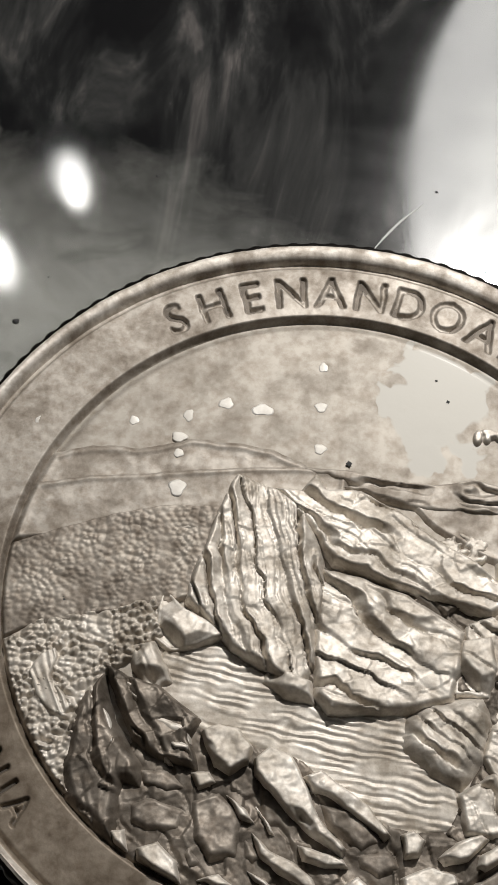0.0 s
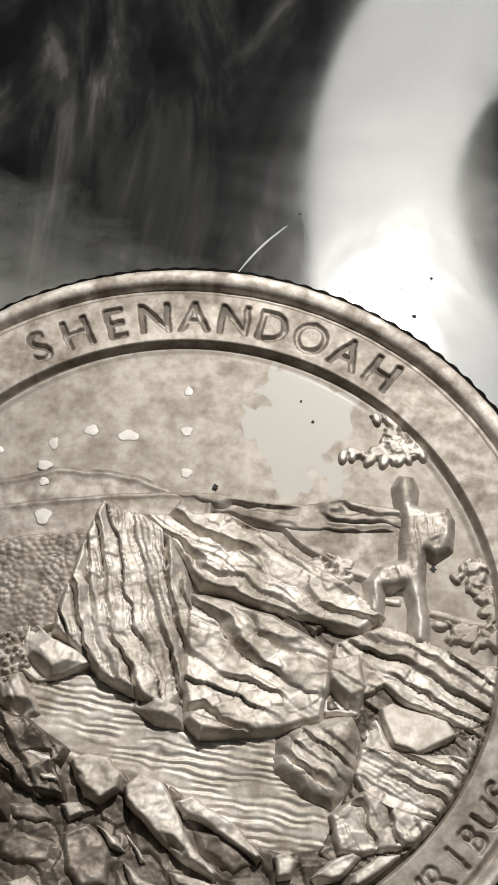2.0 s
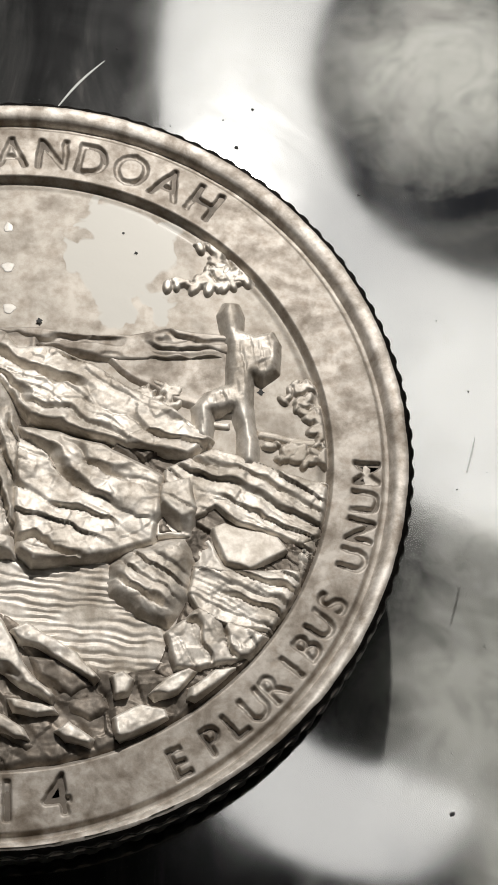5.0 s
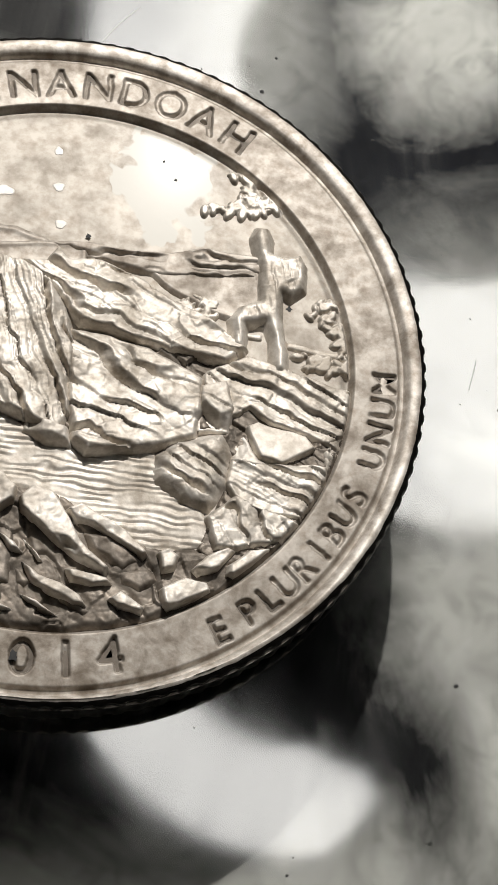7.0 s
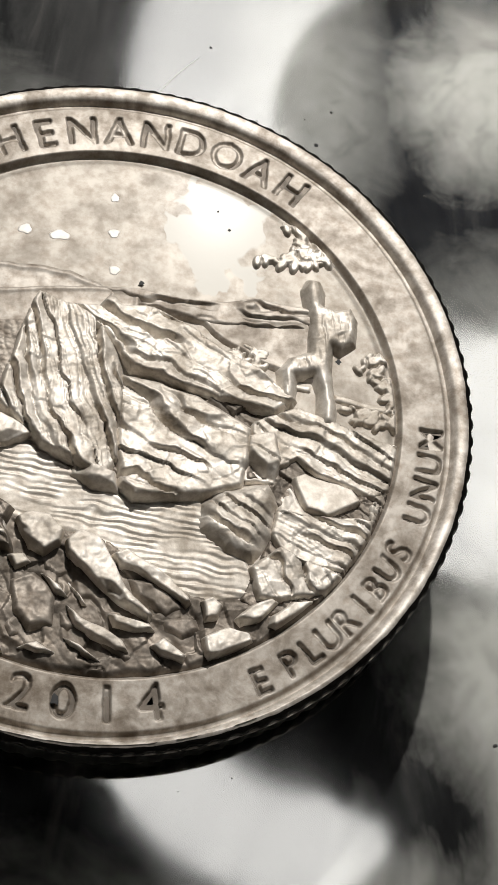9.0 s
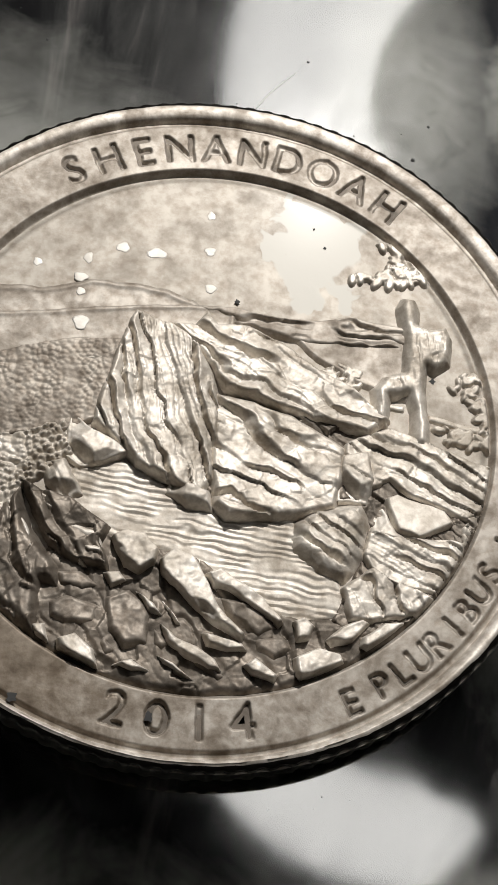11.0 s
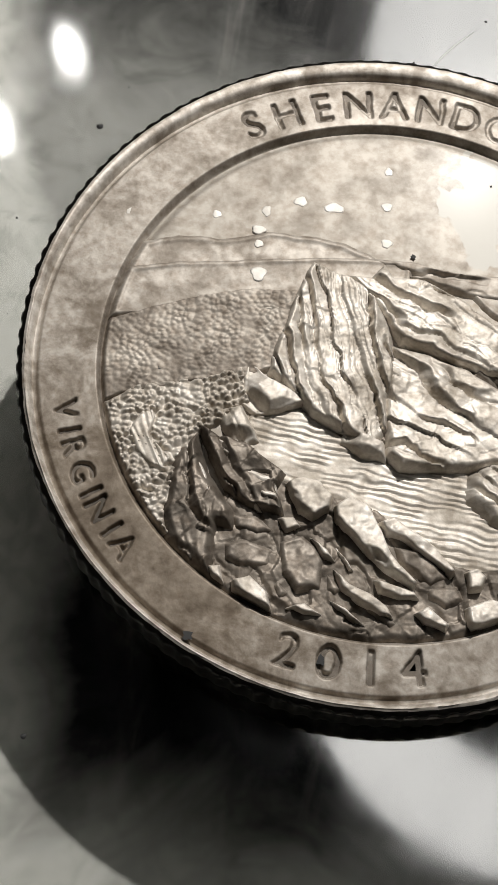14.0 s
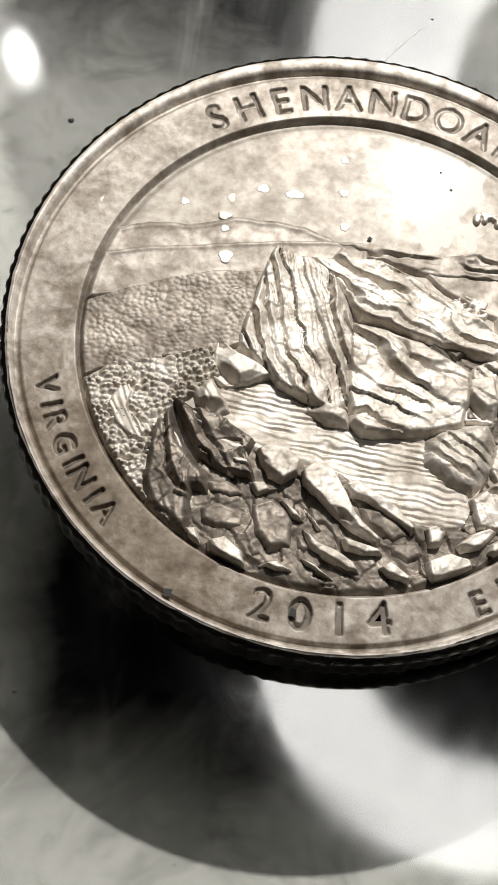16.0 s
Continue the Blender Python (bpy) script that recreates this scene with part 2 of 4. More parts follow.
def box(name, size, at, mat, kind="structure"):
    bm = bmesh.new()
    bmesh.ops.create_cube(bm, size=1.0)
    bmesh.ops.scale(bm, vec=size, verts=bm.verts)
    bmesh.ops.bevel(bm, geom=bm.edges, offset=min(size) * 0.2, segments=2, affect="EDGES")
    me = bpy.data.meshes.new(name)
    bm.to_mesh(me)
    bm.free()
    me.materials.append(mat)
    ob = new(name, me)
    ob.location = at
    return tagged(ob, kind=kind)


# smooth value noise in numpy, for the relief
def vnoise(x, y, seed):
    rs = np.random.RandomState(seed)
    tab = rs.rand(64, 64)
    xi, yi = np.floor(x).astype(int), np.floor(y).astype(int)
    u, v = x - xi, y - yi
    u, v = u * u * (3 - 2 * u), v * v * (3 - 2 * v)
    g = lambda i, j: tab[(xi + i) % 64, (yi + j) % 64]
    return (g(0, 0) * (1 - u) + g(1, 0) * u) * (1 - v) + (g(0, 1) * (1 - u) + g(1, 1) * u) * v - 0.5


def fbm(x, y, seed, octaves=3):
    return sum(vnoise(x * 2 ** k + 7 * k, y * 2 ** k - 3 * k, seed + k) / 2 ** k for k in range(octaves))


def inside_distance(x, y, poly):
    """Signed distance to an outline, positive inside."""
    d = np.full(x.shape, 1e9)
    inn = np.zeros(x.shape, bool)
    n = len(poly)
    for i in range(n):
        (ax, ay), (bx, by) = poly[i], poly[(i + 1) % n]
        ex, ey = bx - ax, by - ay
        t = np.clip(((x - ax) * ex + (y - ay) * ey) / (ex * ex + ey * ey), 0, 1)
        d = np.minimum(d, np.hypot(x - ax - t * ex, y - ay - t * ey))
        cross = ((ay > y) != (by > y)) & (x < ax + (y - ay) * ex / (ey if ey else 1e-9))
        inn ^= cross
    return np.where(inn, d, -d)


def facets(x, y, size, seed):
    """Broken stone: cells of random tilt."""
    rs = np.random.RandomState(seed)
    lo, hi = np.array([x.min(), y.min()]), np.array([x.max(), y.max()])
    n = max(3, int(np.prod((hi - lo) / size)))
    c = lo + rs.rand(n, 2) * (hi - lo)
    g = rs.randn(n, 2) * 0.30
    h = rs.rand(n) * 0.5
    best = np.full(x.shape, 1e9)
    z = np.zeros(x.shape)
    for (cx, cy), (gx, gy), hh in zip(c, g, h):
        d = np.hypot(x - cx, y - cy)
        m = d < best
        best = np.where(m, d, best)
        z = np.where(m, hh * size + gx * (x - cx) + gy * (y - cy), z)
    return z


def cells(x, y, seed):
    """Distance to the nearest of one jittered point in each square."""
    rs = np.random.RandomState(seed)
    tab = rs.rand(64, 64, 2)
    xi, yi = np.floor(x).astype(int), np.floor(y).astype(int)
    best = np.full(x.shape, 9.0)
    for i in (-1, 0, 1):
        for j in (-1, 0, 1):
            t = tab[(xi + i) % 64, (yi + j) % 64]
            best = np.minimum(best, np.hypot(xi + i + t[..., 0] - x, yi + j + t[..., 1] - y))
    return best


def leaf_distance(x, y, poly, size, seed):
    """Signed distance to many small leaves scattered inside an outline."""
    rs = np.random.RandomState(seed)
    lo, hi = poly.min(0), poly.max(0)
    c = lo + rs.rand(int(np.prod(hi - lo) / (0.34 * size * size)) + 4, 2) * (hi - lo)
    keep = inside_distance(c[:, 0], c[:, 1], [tuple(p) for p in poly]) > -0.02
    d = np.full(x.shape, -1.0)
    for cx, cy in c[keep]:
        an, r = rs.rand() * math.pi, size * (0.45 + 0.5 * rs.rand())
        u = (x - cx) * math.cos(an) + (y - cy) * math.sin(an)
        v = (y - cy) * math.cos(an) - (x - cx) * math.sin(an)
        d = np.maximum(d, 0.55 * r * (1 - np.hypot(u / r, v / (0.55 * r))))
    return d


FIELD_Z = 1.40
STEP = 0.042


def relief(name, poly, h, parent, mat=None, style="rock", ang=0.0, gap=0.5, groove=0.16, facet=0.7, fac=0.16, seed=1, soft=0.22, tilt=(0, 0), z0=FIELD_Z, jag=0.10, label="", step=STEP):
    """A raised piece of the coin's picture inside an outline (mm), its edge sinking below the field."""
    poly = np.array(poly, float)
    lo, hi = poly.min(0) - 0.25, poly.max(0) + 0.25
    nx, ny = (np.ceil((hi - lo) / step).astype(int) + 1)
    x, y = np.meshgrid(lo[0] + np.arange(nx) * step, lo[1] + np.arange(ny) * step, indexing="ij")
    wx = x + jag * 2 * fbm(x * 1.5, y * 1.5, seed + 11, 2)
    wy = y + jag * 2 * fbm(x * 1.5 + 31, y * 1.5, seed + 17, 2)
    d = inside_distance(wx, wy, [tuple(p) for p in poly])
    if style == "leaves":
        d = leaf_distance(x, y, poly, gap, seed)
    d = np.minimum(d, 9.50 - np.hypot(x, y))
    d = d + (0.09 if style in ("rock", "block") else 0.0)
    up = np.clip(d / soft, -1, 1)
    rise = np.where(up > 0, np.sin(np.clip(up, 0, 1) * math.pi / 2), up)
    z = h * rise
    full = np.clip(d / (soft * 1.1), 0, 1)
    c = poly.mean(0)
    z = z + full * (tilt[0] * (x - c[0]) + tilt[1] * (y - c[1]))
    ca, sa = math.cos(radians(ang)), math.sin(radians(ang))
    along, across = wx * ca + wy * sa, -wx * sa + wy * ca
    if style == "rock":
        rs = np.random.RandomState(seed)
        s = across / gap + 1.7 * fbm(along * 0.28, across * 0.42, seed + 3, 2) + 0.5 * fbm(along * 1.1, across * 1.1, seed + 4, 3)
        layer = np.floor(s).astype(int)
        saw = s - layer
        wide = (0.10 + 0.26 * rs.rand(64))[layer % 64] * (1 + 1.0 * vnoise(along * 0.9, layer * 1.7, seed + 2))
        drop = (0.7 * (rs.rand(64) - 0.5) * groove)[layer % 64]
        broken = np.clip(0.70 + 3.0 * vnoise(along * 0.7 + 5, layer * 3.7, seed + 9), 0.05, 1)
        bench = np.where(saw < wide, saw / wide, 1 - 0.3 * (saw - wide) / (1 - wide))
        z = z + full * (1.25 * groove * broken * (bench - 0.8) + 0.5 * drop)
        s2 = across / (gap * 0.37) + 1.3 * fbm(along * 0.7, across * 0.9, seed + 21, 2)
        saw2 = s2 - np.floor(s2)
        some = np.clip(0.35 + 2.6 * vnoise(along * 0.9 + 3, np.floor(s2) * 2.9, seed + 23), 0, 1)
        z = z + full * 0.18 * groove * some * np.where(saw2 < 0.35, saw2 / 0.35 - 1, -0.4 * (saw2 - 0.35))
        z = z + full * 0.05 * fbm(x * 2.1, y * 2.1, seed + 31)
        z = z + full * fac * facets(wx, wy, facet, seed + 5) / max(facet, 0.1)
        z = z + full * 0.13 * (facets(wx, wy, 0.36, seed + 15) - 0.07)
    elif style in ("facet", "block"):
        rs = np.random.RandomState(seed)
        size = math.sqrt(max(full.sum() * step * step, 0.05) / math.pi)
        shade = np.zeros(x.shape)
        for k in range(7):
            an = (k + rs.rand()) * math.tau / 7
            away = 0.5 - 0.5 * math.cos(an - radians(55))
            shade = np.maximum(shade, (0.06 + 0.12 * rs.rand() + 1.7 * away ** 1.5 * (0.65 + 0.35 * rs.rand())) * ((wx - c[0]) * math.cos(an) + (wy - c[1]) * math.sin(an) - size * (0.50 - 0.34 * away + 0.30 * rs.rand())))
        z = z * 1.45 - full * np.minimum(shade, 1.35 * h)
        for k in range(1):
            an, of = rs.rand() * math.pi, (rs.rand() - 0.5) * size
            ln = np.abs((wx - c[0]) * math.sin(an) - (wy - c[1]) * math.cos(an) - of)
            z = z - full * 0.12 * np.clip(1 - ln / 0.07, 0, 1) * np.clip(0.5 + 2.5 * vnoise(wx * 1.2, wy * 1.2, seed + k), 0, 1)
        z = z - full * (0.02 * (x - c[0]) + 0.06 * (y - c[1])) + full * 0.03 * fbm(x * 5.5, y * 5.5, seed + 37)
        z = z + full * fac * 0.3 * facets(wx, wy, facet, seed + 5) / max(facet, 0.1) + full * 0.06 * (facets(wx, wy, 0.30, seed + 15) - 0.07) + full * 0.07 * fbm(x * 2.1, y * 2.1, seed + 31)
    elif style == "shard":
        side = (x - c[0]) * -0.54 + (y - c[1]) * -0.84
        spread = max(side[full > 0].max(), 0.1)
        z = z * 1.15 + full * 0.16 * side - full * 1.6 * np.clip(side - spread * (0.62 + 0.8 * fbm(x * 1.6, y * 1.6, seed + 3, 2)), 0, 0.30)
        z = z + full * (0.09 * fbm(x * 2.3, y * 2.3, seed + 31) + 0.03 * fbm(x * 7, y * 7, seed + 37, 2))
        if "ribbed" in label:
            z = z + full * 0.07 * np.sin((along * 0.3 + across) * 15 + 4 * fbm(x, y, seed, 2))
    elif style == "bumps":
        z = z + full * groove * (0.75 - 1.5 * cells(wx / gap + 0.5 * vnoise(wx * 2.3, wy * 2.3, seed + 5), wy / gap * 1.25, seed)) * (0.7 + 1.0 * vnoise(wx * 1.7, wy * 1.7, seed + 8))
    elif style == "ripple":
        s = across / gap + 0.9 * fbm(along * 0.7, across * 1.6, seed + 3) + 0.35 * vnoise(along * 2.2, across * 3.5, seed + 8)
        brk = np.clip(0.6 + 2.4 * vnoise(along * 1.2, np.floor(s) * 2.3, seed), 0.0, 1)
        z = z + full * groove * brk * np.clip(np.sin(s * 2 * math.pi) * 1.5, -1, 0.6) + full * 0.012 * fbm(x * 3, y * 3, seed)
    else:
        z = z + full * 0.02 * fbm(x * 2.2, y * 2.2, seed + 6)
        if name == "hill":
            z = z + 0.04 * np.exp(-((d - 0.2) / 0.09) ** 2) * (1 + 0.8 * vnoise(x * 0.9, y * 0.9, seed + 2))
    z = np.where(d < 0, -0.02 + d * 1.2, np.maximum(z, 0.004))
    keep_v = d > -0.12
    keep = keep_v[:-1, :-1] & keep_v[1:, :-1] & keep_v[1:, 1:] & keep_v[:-1, 1:]
    idx = np.arange(nx * ny).reshape(nx, ny)
    q = np.stack([idx[:-1, :-1][keep], idx[1:, :-1][keep], idx[1:, 1:][keep], idx[:-1, 1:][keep]], 1)
    used, inv = np.unique(q, return_inverse=True)
    q = inv.reshape(q.shape)
    v = np.stack([x.ravel()[used], y.ravel()[used], z0 + z.ravel()[used]], 1) * MM
    me = bpy.data.meshes.new(name)
    me.vertices.add(len(v))
    me.vertices.foreach_set("co", v.ravel())
    me.loops.add(q.size)
    me.loops.foreach_set("vertex_index", q.ravel().astype(np.int32))
    me.polygons.add(len(q))
    me.polygons.foreach_set("loop_start", np.arange(0, q.size, 4, dtype=np.int32))
    me.update(calc_edges=True)
    me.validate()
    me.shade_smooth()
    me.materials.append(mat or (NICKEL_STONE if style in ("block", "shard") else NICKEL_ROCK))
    ob = new(name, me)
    ob.parent = parent
    if label:
        ob["label"] = label
    return ob


# ---------------------------------------------------------------- room
box("wall_north", (4.0, 0.1, 2.6), (0, 2.0, 0.55), PAINT)
box("wall_south", (4.0, 0.1, 2.6), (0, -2.0, 0.55), PAINT)
box("wall_east", (0.1, 4.0, 2.6), (2.0, 0, 0.55), PAINT)
box("wall_west", (0.1, 4.0, 2.6), (-2.0, 0, 0.55), PAINT)
box("ceiling", (4.1, 4.1, 0.1), (0, 0, 1.9), PAINT)
box("floor", (4.1, 4.1, 0.1), (0, 0, -0.8), PAINT)

# ---------------------------------------------------------------- table: board under a glass sheet
GLASS_DEPTH = 4.5
table = new("table")
table.location = (0, 0, -0.75)
tagged(table, "small table with a grey board, haze and darkness painted in its colour", "table")


def table_part(name, size, at, mat):
    bm = bmesh.new()
    bmesh.ops.create_cube(bm, size=1.0)
    bmesh.ops.scale(bm, vec=size, verts=bm.verts)
    bmesh.ops.bevel(bm, geom=bm.edges, offset=min(size) * 0.15, segments=2, affect="EDGES")
    bmesh.ops.translate(bm, verts=bm.verts, vec=at)
    return part(name, bm, mat, table)


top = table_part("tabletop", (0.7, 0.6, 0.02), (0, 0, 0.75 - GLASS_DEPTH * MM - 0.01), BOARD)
for sx in (-1, 1):
    for sy in (-1, 1):
        table_part("leg", (0.04, 0.04, 0.727), (sx * 0.31, sy * 0.26, 0.3635), BLACK)

sheet_bm = bmesh.new()
bmesh.ops.create_grid(sheet_bm, x_segments=1, y_segments=1, size=0.5)
bmesh.ops.scale(sheet_bm, vec=(0.66, 0.56, 1), verts=sheet_bm.verts)
sheet_me = bpy.data.meshes.new("glass_sheet")
ext = bmesh.ops.extrude_face_region(sheet_bm, geom=sheet_bm.faces[:])
bmesh.ops.translate(sheet_bm, verts=[g for g in ext["geom"] if isinstance(g, bmesh.types.BMVert)], vec=(0, 0, -(GLASS_DEPTH - 0.05) * MM))
bmesh.ops.recalc_face_normals(sheet_bm, faces=sheet_bm.faces)
sheet_bm.to_mesh(sheet_me)
sheet_bm.free()
sheet_me.materials.append(GLASS)
CLEAR, tree_c, p_c = material("clear_side")
tree_c.links.new(node(tree_c, "ShaderNodeBsdfTransparent").outputs[0], tree_c.nodes["Material Output"].inputs["Surface"])
sheet_me.materials.append(CLEAR)
for f in sheet_me.polygons:
    f.material_index = 0 if f.normal.z > 0.5 else 1
glass_sheet = new("glass_sheet", sheet_me)
glass_sheet.visible_shadow = False
tagged(glass_sheet, "clear reflective glass sheet lying on the grey painted board", "glass sheet")

# ---------------------------------------------------------------- lamps, seen mirrored in the glass


def ring_lamp(name, centre, r_in, r_out, tube_mat, label, squash=1.0, back=None):
    base = new(name)
    base.location = Vector(centre) * MM
    rm, rt = (r_in + r_out) / 2, (r_out - r_in) / 2
    prof = [(rm + rt * math.cos(a), 0.35 * rt * math.sin(a)) for a in np.linspace(-math.pi, 0, 9)]
    v, f = lathe(prof, 72)
    v[:, 1] *= 1.12 + (squash - 1.12) * np.clip((np.hypot(v[:, 0], v[:, 1]) - r_in) / (r_out - r_in), 0, 1)
    mesh_object("tube", v, f, tube_mat, base)
    prof = [(r_out, 0.5), (r_out + 4, 3), (r_out + 2, 12), (rm, 15), (r_in - 2, 12), (r_in - 3, 3), (r_in, 0.5)]
    v, f = lathe(prof, 72)
    v[:, 1] *= 1.12 + (squash - 1.12) * np.clip((np.hypot(v[:, 0], v[:, 1]) - r_in) / (r_out - r_in), 0, 1)
    mesh_object("housing", v, f, BLACK, base)
    if back:
        v, f = lathe([(r_in - 3, 9.0), (r_in - 6, 9.6), (0.01, 9.6)], 48)
        v[:, 1] *= 1.12
        mesh_object("shade", v, f, back, base)
    v, f = lathe([(4, 10), (4, 600), (3, 1855 - centre[2])], 16)
    v[:, 0] += rm
    mesh_object("stem", v, f, BLACK, base)
    return tagged(base, label, "ring lamp")


ring_lamp("ring_lamp", (103, 206, 250), 50, 87, WHITE_GLOW, "glowing white ring lamp hanging over the table", 1.36, BLUE)


def arc_lamp(centre, radius, thick, a0, a1):
    """A bent tube lamp, its glowing side down."""
    base = new("arc_lamp")
    base.location = Vector(centre) * MM
    n, m = 40, 12
    vv, ff = [], []
    for i in range(n):
        t = i / (n - 1)
        an = radians(a0 + (a1 - a0) * t)
        w = thick * min(1.0, 0.25 + 5 * t, 0.25 + 5 * (1 - t))
        for j in range(m):
            q = j * math.tau / m
            r = radius + w * math.cos(q)
            vv.append((r * math.cos(an), r * math.sin(an), 0.5 * w * math.sin(q)))
    for i in range(n - 1):
        for j in range(m):
            k = (j + 1) % m
            ff.append((i * m + j, i * m + k, (i + 1) * m + k, (i + 1) * m + j))
    mesh_object("tube", vv, ff, ARC_WHITE, base)
    am = radians((a0 + a1) / 2)
    v, f = lathe([(2, 3), (2, 600), (2, 1855 - centre[2])], 12)
    v[:, 0] += radius * math.cos(am)
    v[:, 1] += radius * math.sin(am)
    mesh_object("stem", v, f, BLACK, base)
    return tagged(base, "bent white glowing tube lamp hanging over the table", "tube lamp")


arc_lamp((58, 66, 250), 37, 11, 168, 293)


def small_bulb(at, turn):
    base = new("bulb_lamp")
    base.location = Vector(at) * MM
    base.rotation_euler = (0, 0, radians(turn))
    v, f = lathe([(0.01, -1.2), (0.6, -1.1), (1.1, -0.7), (1.3, 0), (1.2, 1)], 24)
    v[:, 1] *= 2.1
    mesh_object("bulb", v, f, SPARK, base)
    v, f = lathe([(1.2, 1), (1.7, 1.3), (1.7, 7), (0.6, 8.5), (0.5, 600), (0.5, 1855 - at[2])], 24)
    mesh_object("socket", v, f, BLACK, base)
    return tagged(base, "small bright bulb hanging in a black socket", "bulb lamp", "bulbs over the table")


small_bulb((-23.4, 59.5, 60), 22)
small_bulb((-28.6, 51, 60), 26)

lamp = new("pendant_lamp")
lamp.location = LAMP
aim = look((0, 0, 0), -LAMP).to_quaternion().to_matrix().to_4x4()
v, f = lathe([(1.8, 1.0), (3.4, 2), (4, 5), (3.8, 12), (2, 16), (0.01, 16)], 36)
mesh_object("shade", [aim @ Vector(w) for w in v], f, BLACK, lamp)
v, f = lathe([(0.7, 10), (0.7, 1855 - LAMP.z / MM)], 12)
v[:, :2] += np.array([1.5, 7.0])
mesh_object("cord", v, f, BLACK, lamp)
tagged(lamp, "tiny black spot lamp hanging on a thin cord", "pendant lamp")

# ---------------------------------------------------------------- the coin
CX, CY = 0.05, -0.22
coin = new("coin")
coin.location = (CX * MM, CY * MM, 0)
tagged(coin, "worn silver-grey quarter coin lying face up on glass", "coin")

RIM_SHIFT = np.array([-0.10, 0.29])
INNER_SHIFT = np.array([-0.22, 0.12])
REEDS = 119
SEG = REEDS * 6


def reed(a, k):
    amp = {2: 0.05, 3: 0.085, 4: 0.085, 5: 0.065, 6: 0.03}.get(k, 0.0)
    return amp * (np.clip(np.cos(a * REEDS) * 1.6, -1, 1) - 1) * 0.5


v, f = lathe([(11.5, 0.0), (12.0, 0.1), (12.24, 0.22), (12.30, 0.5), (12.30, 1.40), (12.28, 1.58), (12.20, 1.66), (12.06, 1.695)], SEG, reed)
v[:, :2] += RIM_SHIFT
edge = mesh_object("reeded_edge", v, f, NICKEL_EDGE, coin, "dark grimy reeded edge with its shade in the colour")

a = np.arange(360) * math.tau / 360
dent = lambda ang, k: (0.034 * vnoise(ang * 30, ang * 0 + 0.7 * k, 41) + 0.05 * np.minimum(0, vnoise(ang * 70, ang * 0 + 3.1, 43) + 0.22) * (k < 3)) * (1 if k < 4 else 0.8)
v, f = lathe([(12.10, 1.67), (12.05, 1.715), (11.98, 1.738), (11.91, 1.74), (11.84, 1.705), (11.79, 1.68), (11.73, 1.62), (11.65, 1.44), (11.61, 1.36)], 720, dent)
v[:3 * 720, :2] += RIM_SHIFT
v[3 * 720:4 * 720, :2] += (RIM_SHIFT + INNER_SHIFT) / 2
v[4 * 720:, :2] += INNER_SHIFT
rim = mesh_object("rim", v, f, NICKEL_RIM, coin, "bright worn raised rim")

v, f = lathe([(11.5, 0.02), (11.45, 1.2), (11.4, FIELD_Z - 0.14), (9.0, FIELD_Z - 0.14)], 180)
n0 = len(v)
body_v = np.concatenate([v, [[0, 0, FIELD_Z - 0.14], [0, 0, 0.02]]])
f = f + [(3 * 180 + i, 3 * 180 + (i + 1) % 180, n0) for i in range(180)] + [((i + 1) % 180, i, n0 + 1) for i in range(180)]
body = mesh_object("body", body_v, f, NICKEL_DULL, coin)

# the sky field: a shallow dished disc
v, f = lathe([(9.62, FIELD_Z - 0.12), (9.46, FIELD_Z - 0.115), (9.36, FIELD_Z - 0.08), (9.27, FIELD_Z - 0.012), (9.18, FIELD_Z + 0.004), (9.12, FIELD_Z + 0.006), (9.05, FIELD_Z + 0.006), (6, FIELD_Z), (3, FIELD_Z - 0.004), (0.01, FIELD_Z - 0.005)], 180)
field = mesh_object("field", v, f, NICKEL_FIELD, coin, "flat tarnished sky field with one cleaner patch")


# ---------------------------------------------------------------- border ring with sunk letters


def glyph(ch, size):
    """The flat face of one character of the built-in font, centred, in millimetres."""
    fc = bpy.data.curves.new("glyph", "FONT")
    fc.body, fc.size, fc.resolution_u = ch, size, 4
    fc.offset = 0.012
    ob = new("glyph", fc)
    dg = bpy.context.evaluated_depsgraph_get()
    dg.update()
    me = bpy.data.meshes.new_from_object(ob.evaluated_get(dg))
    bpy.data.objects.remove(ob)
    co = np.array([q.co for q in me.vertices])
    mid = (co.min(0) + co.max(0)) / 2
    me.transform(Matrix.Translation(-Vector(mid)))
    return me


RING_R0, RING_R1, RING_TOP, SUNK = 9.50, 12.00, 1.57, 0.17
letters = []


def inscribe(word, size, radius, angles, outward, wide=1.0):
    """Place a word round the ring, tops outward or towards the middle."""
    n = len(word)
    for i, ch in enumerate(word):
        ang = angles[i] if len(angles) == n else angles[0] + (angles[1] - angles[0]) * i / (n - 1)
        me = glyph(ch, size)
        m = Matrix.Rotation(radians(ang), 4, "Z") @ Matrix.Translation((radius, 0, 0)) @ Matrix.Rotation(radians(-90 if outward else 90), 4, "Z") @ Matrix.Diagonal((wide, 1, 1, 1))
        me.transform(m)
        letters.append(me)


inscribe("SHENANDOAH", 1.66, 10.60, (119.6, 55.0), True, 0.92)
inscribe("2014", 1.55, 10.42, (-104.3, -82.6), False, 1.05)
inscribe("PLURIBUS", 1.2, 10.60, (-57.6, -28.6), False, 0.92)
inscribe("UNUM", 1.2, 10.70, (-20.5, -5.3), False, 0.95)
inscribe("E", 1.2, 10.64, (-63.8,), False, 0.95)
inscribe("VIRGINIA", 1.12, 10.76, (-165.8, -161.6, -158.2, -153.4, -149.4, -146.0, -141.6, -138.0), False, 0.95)

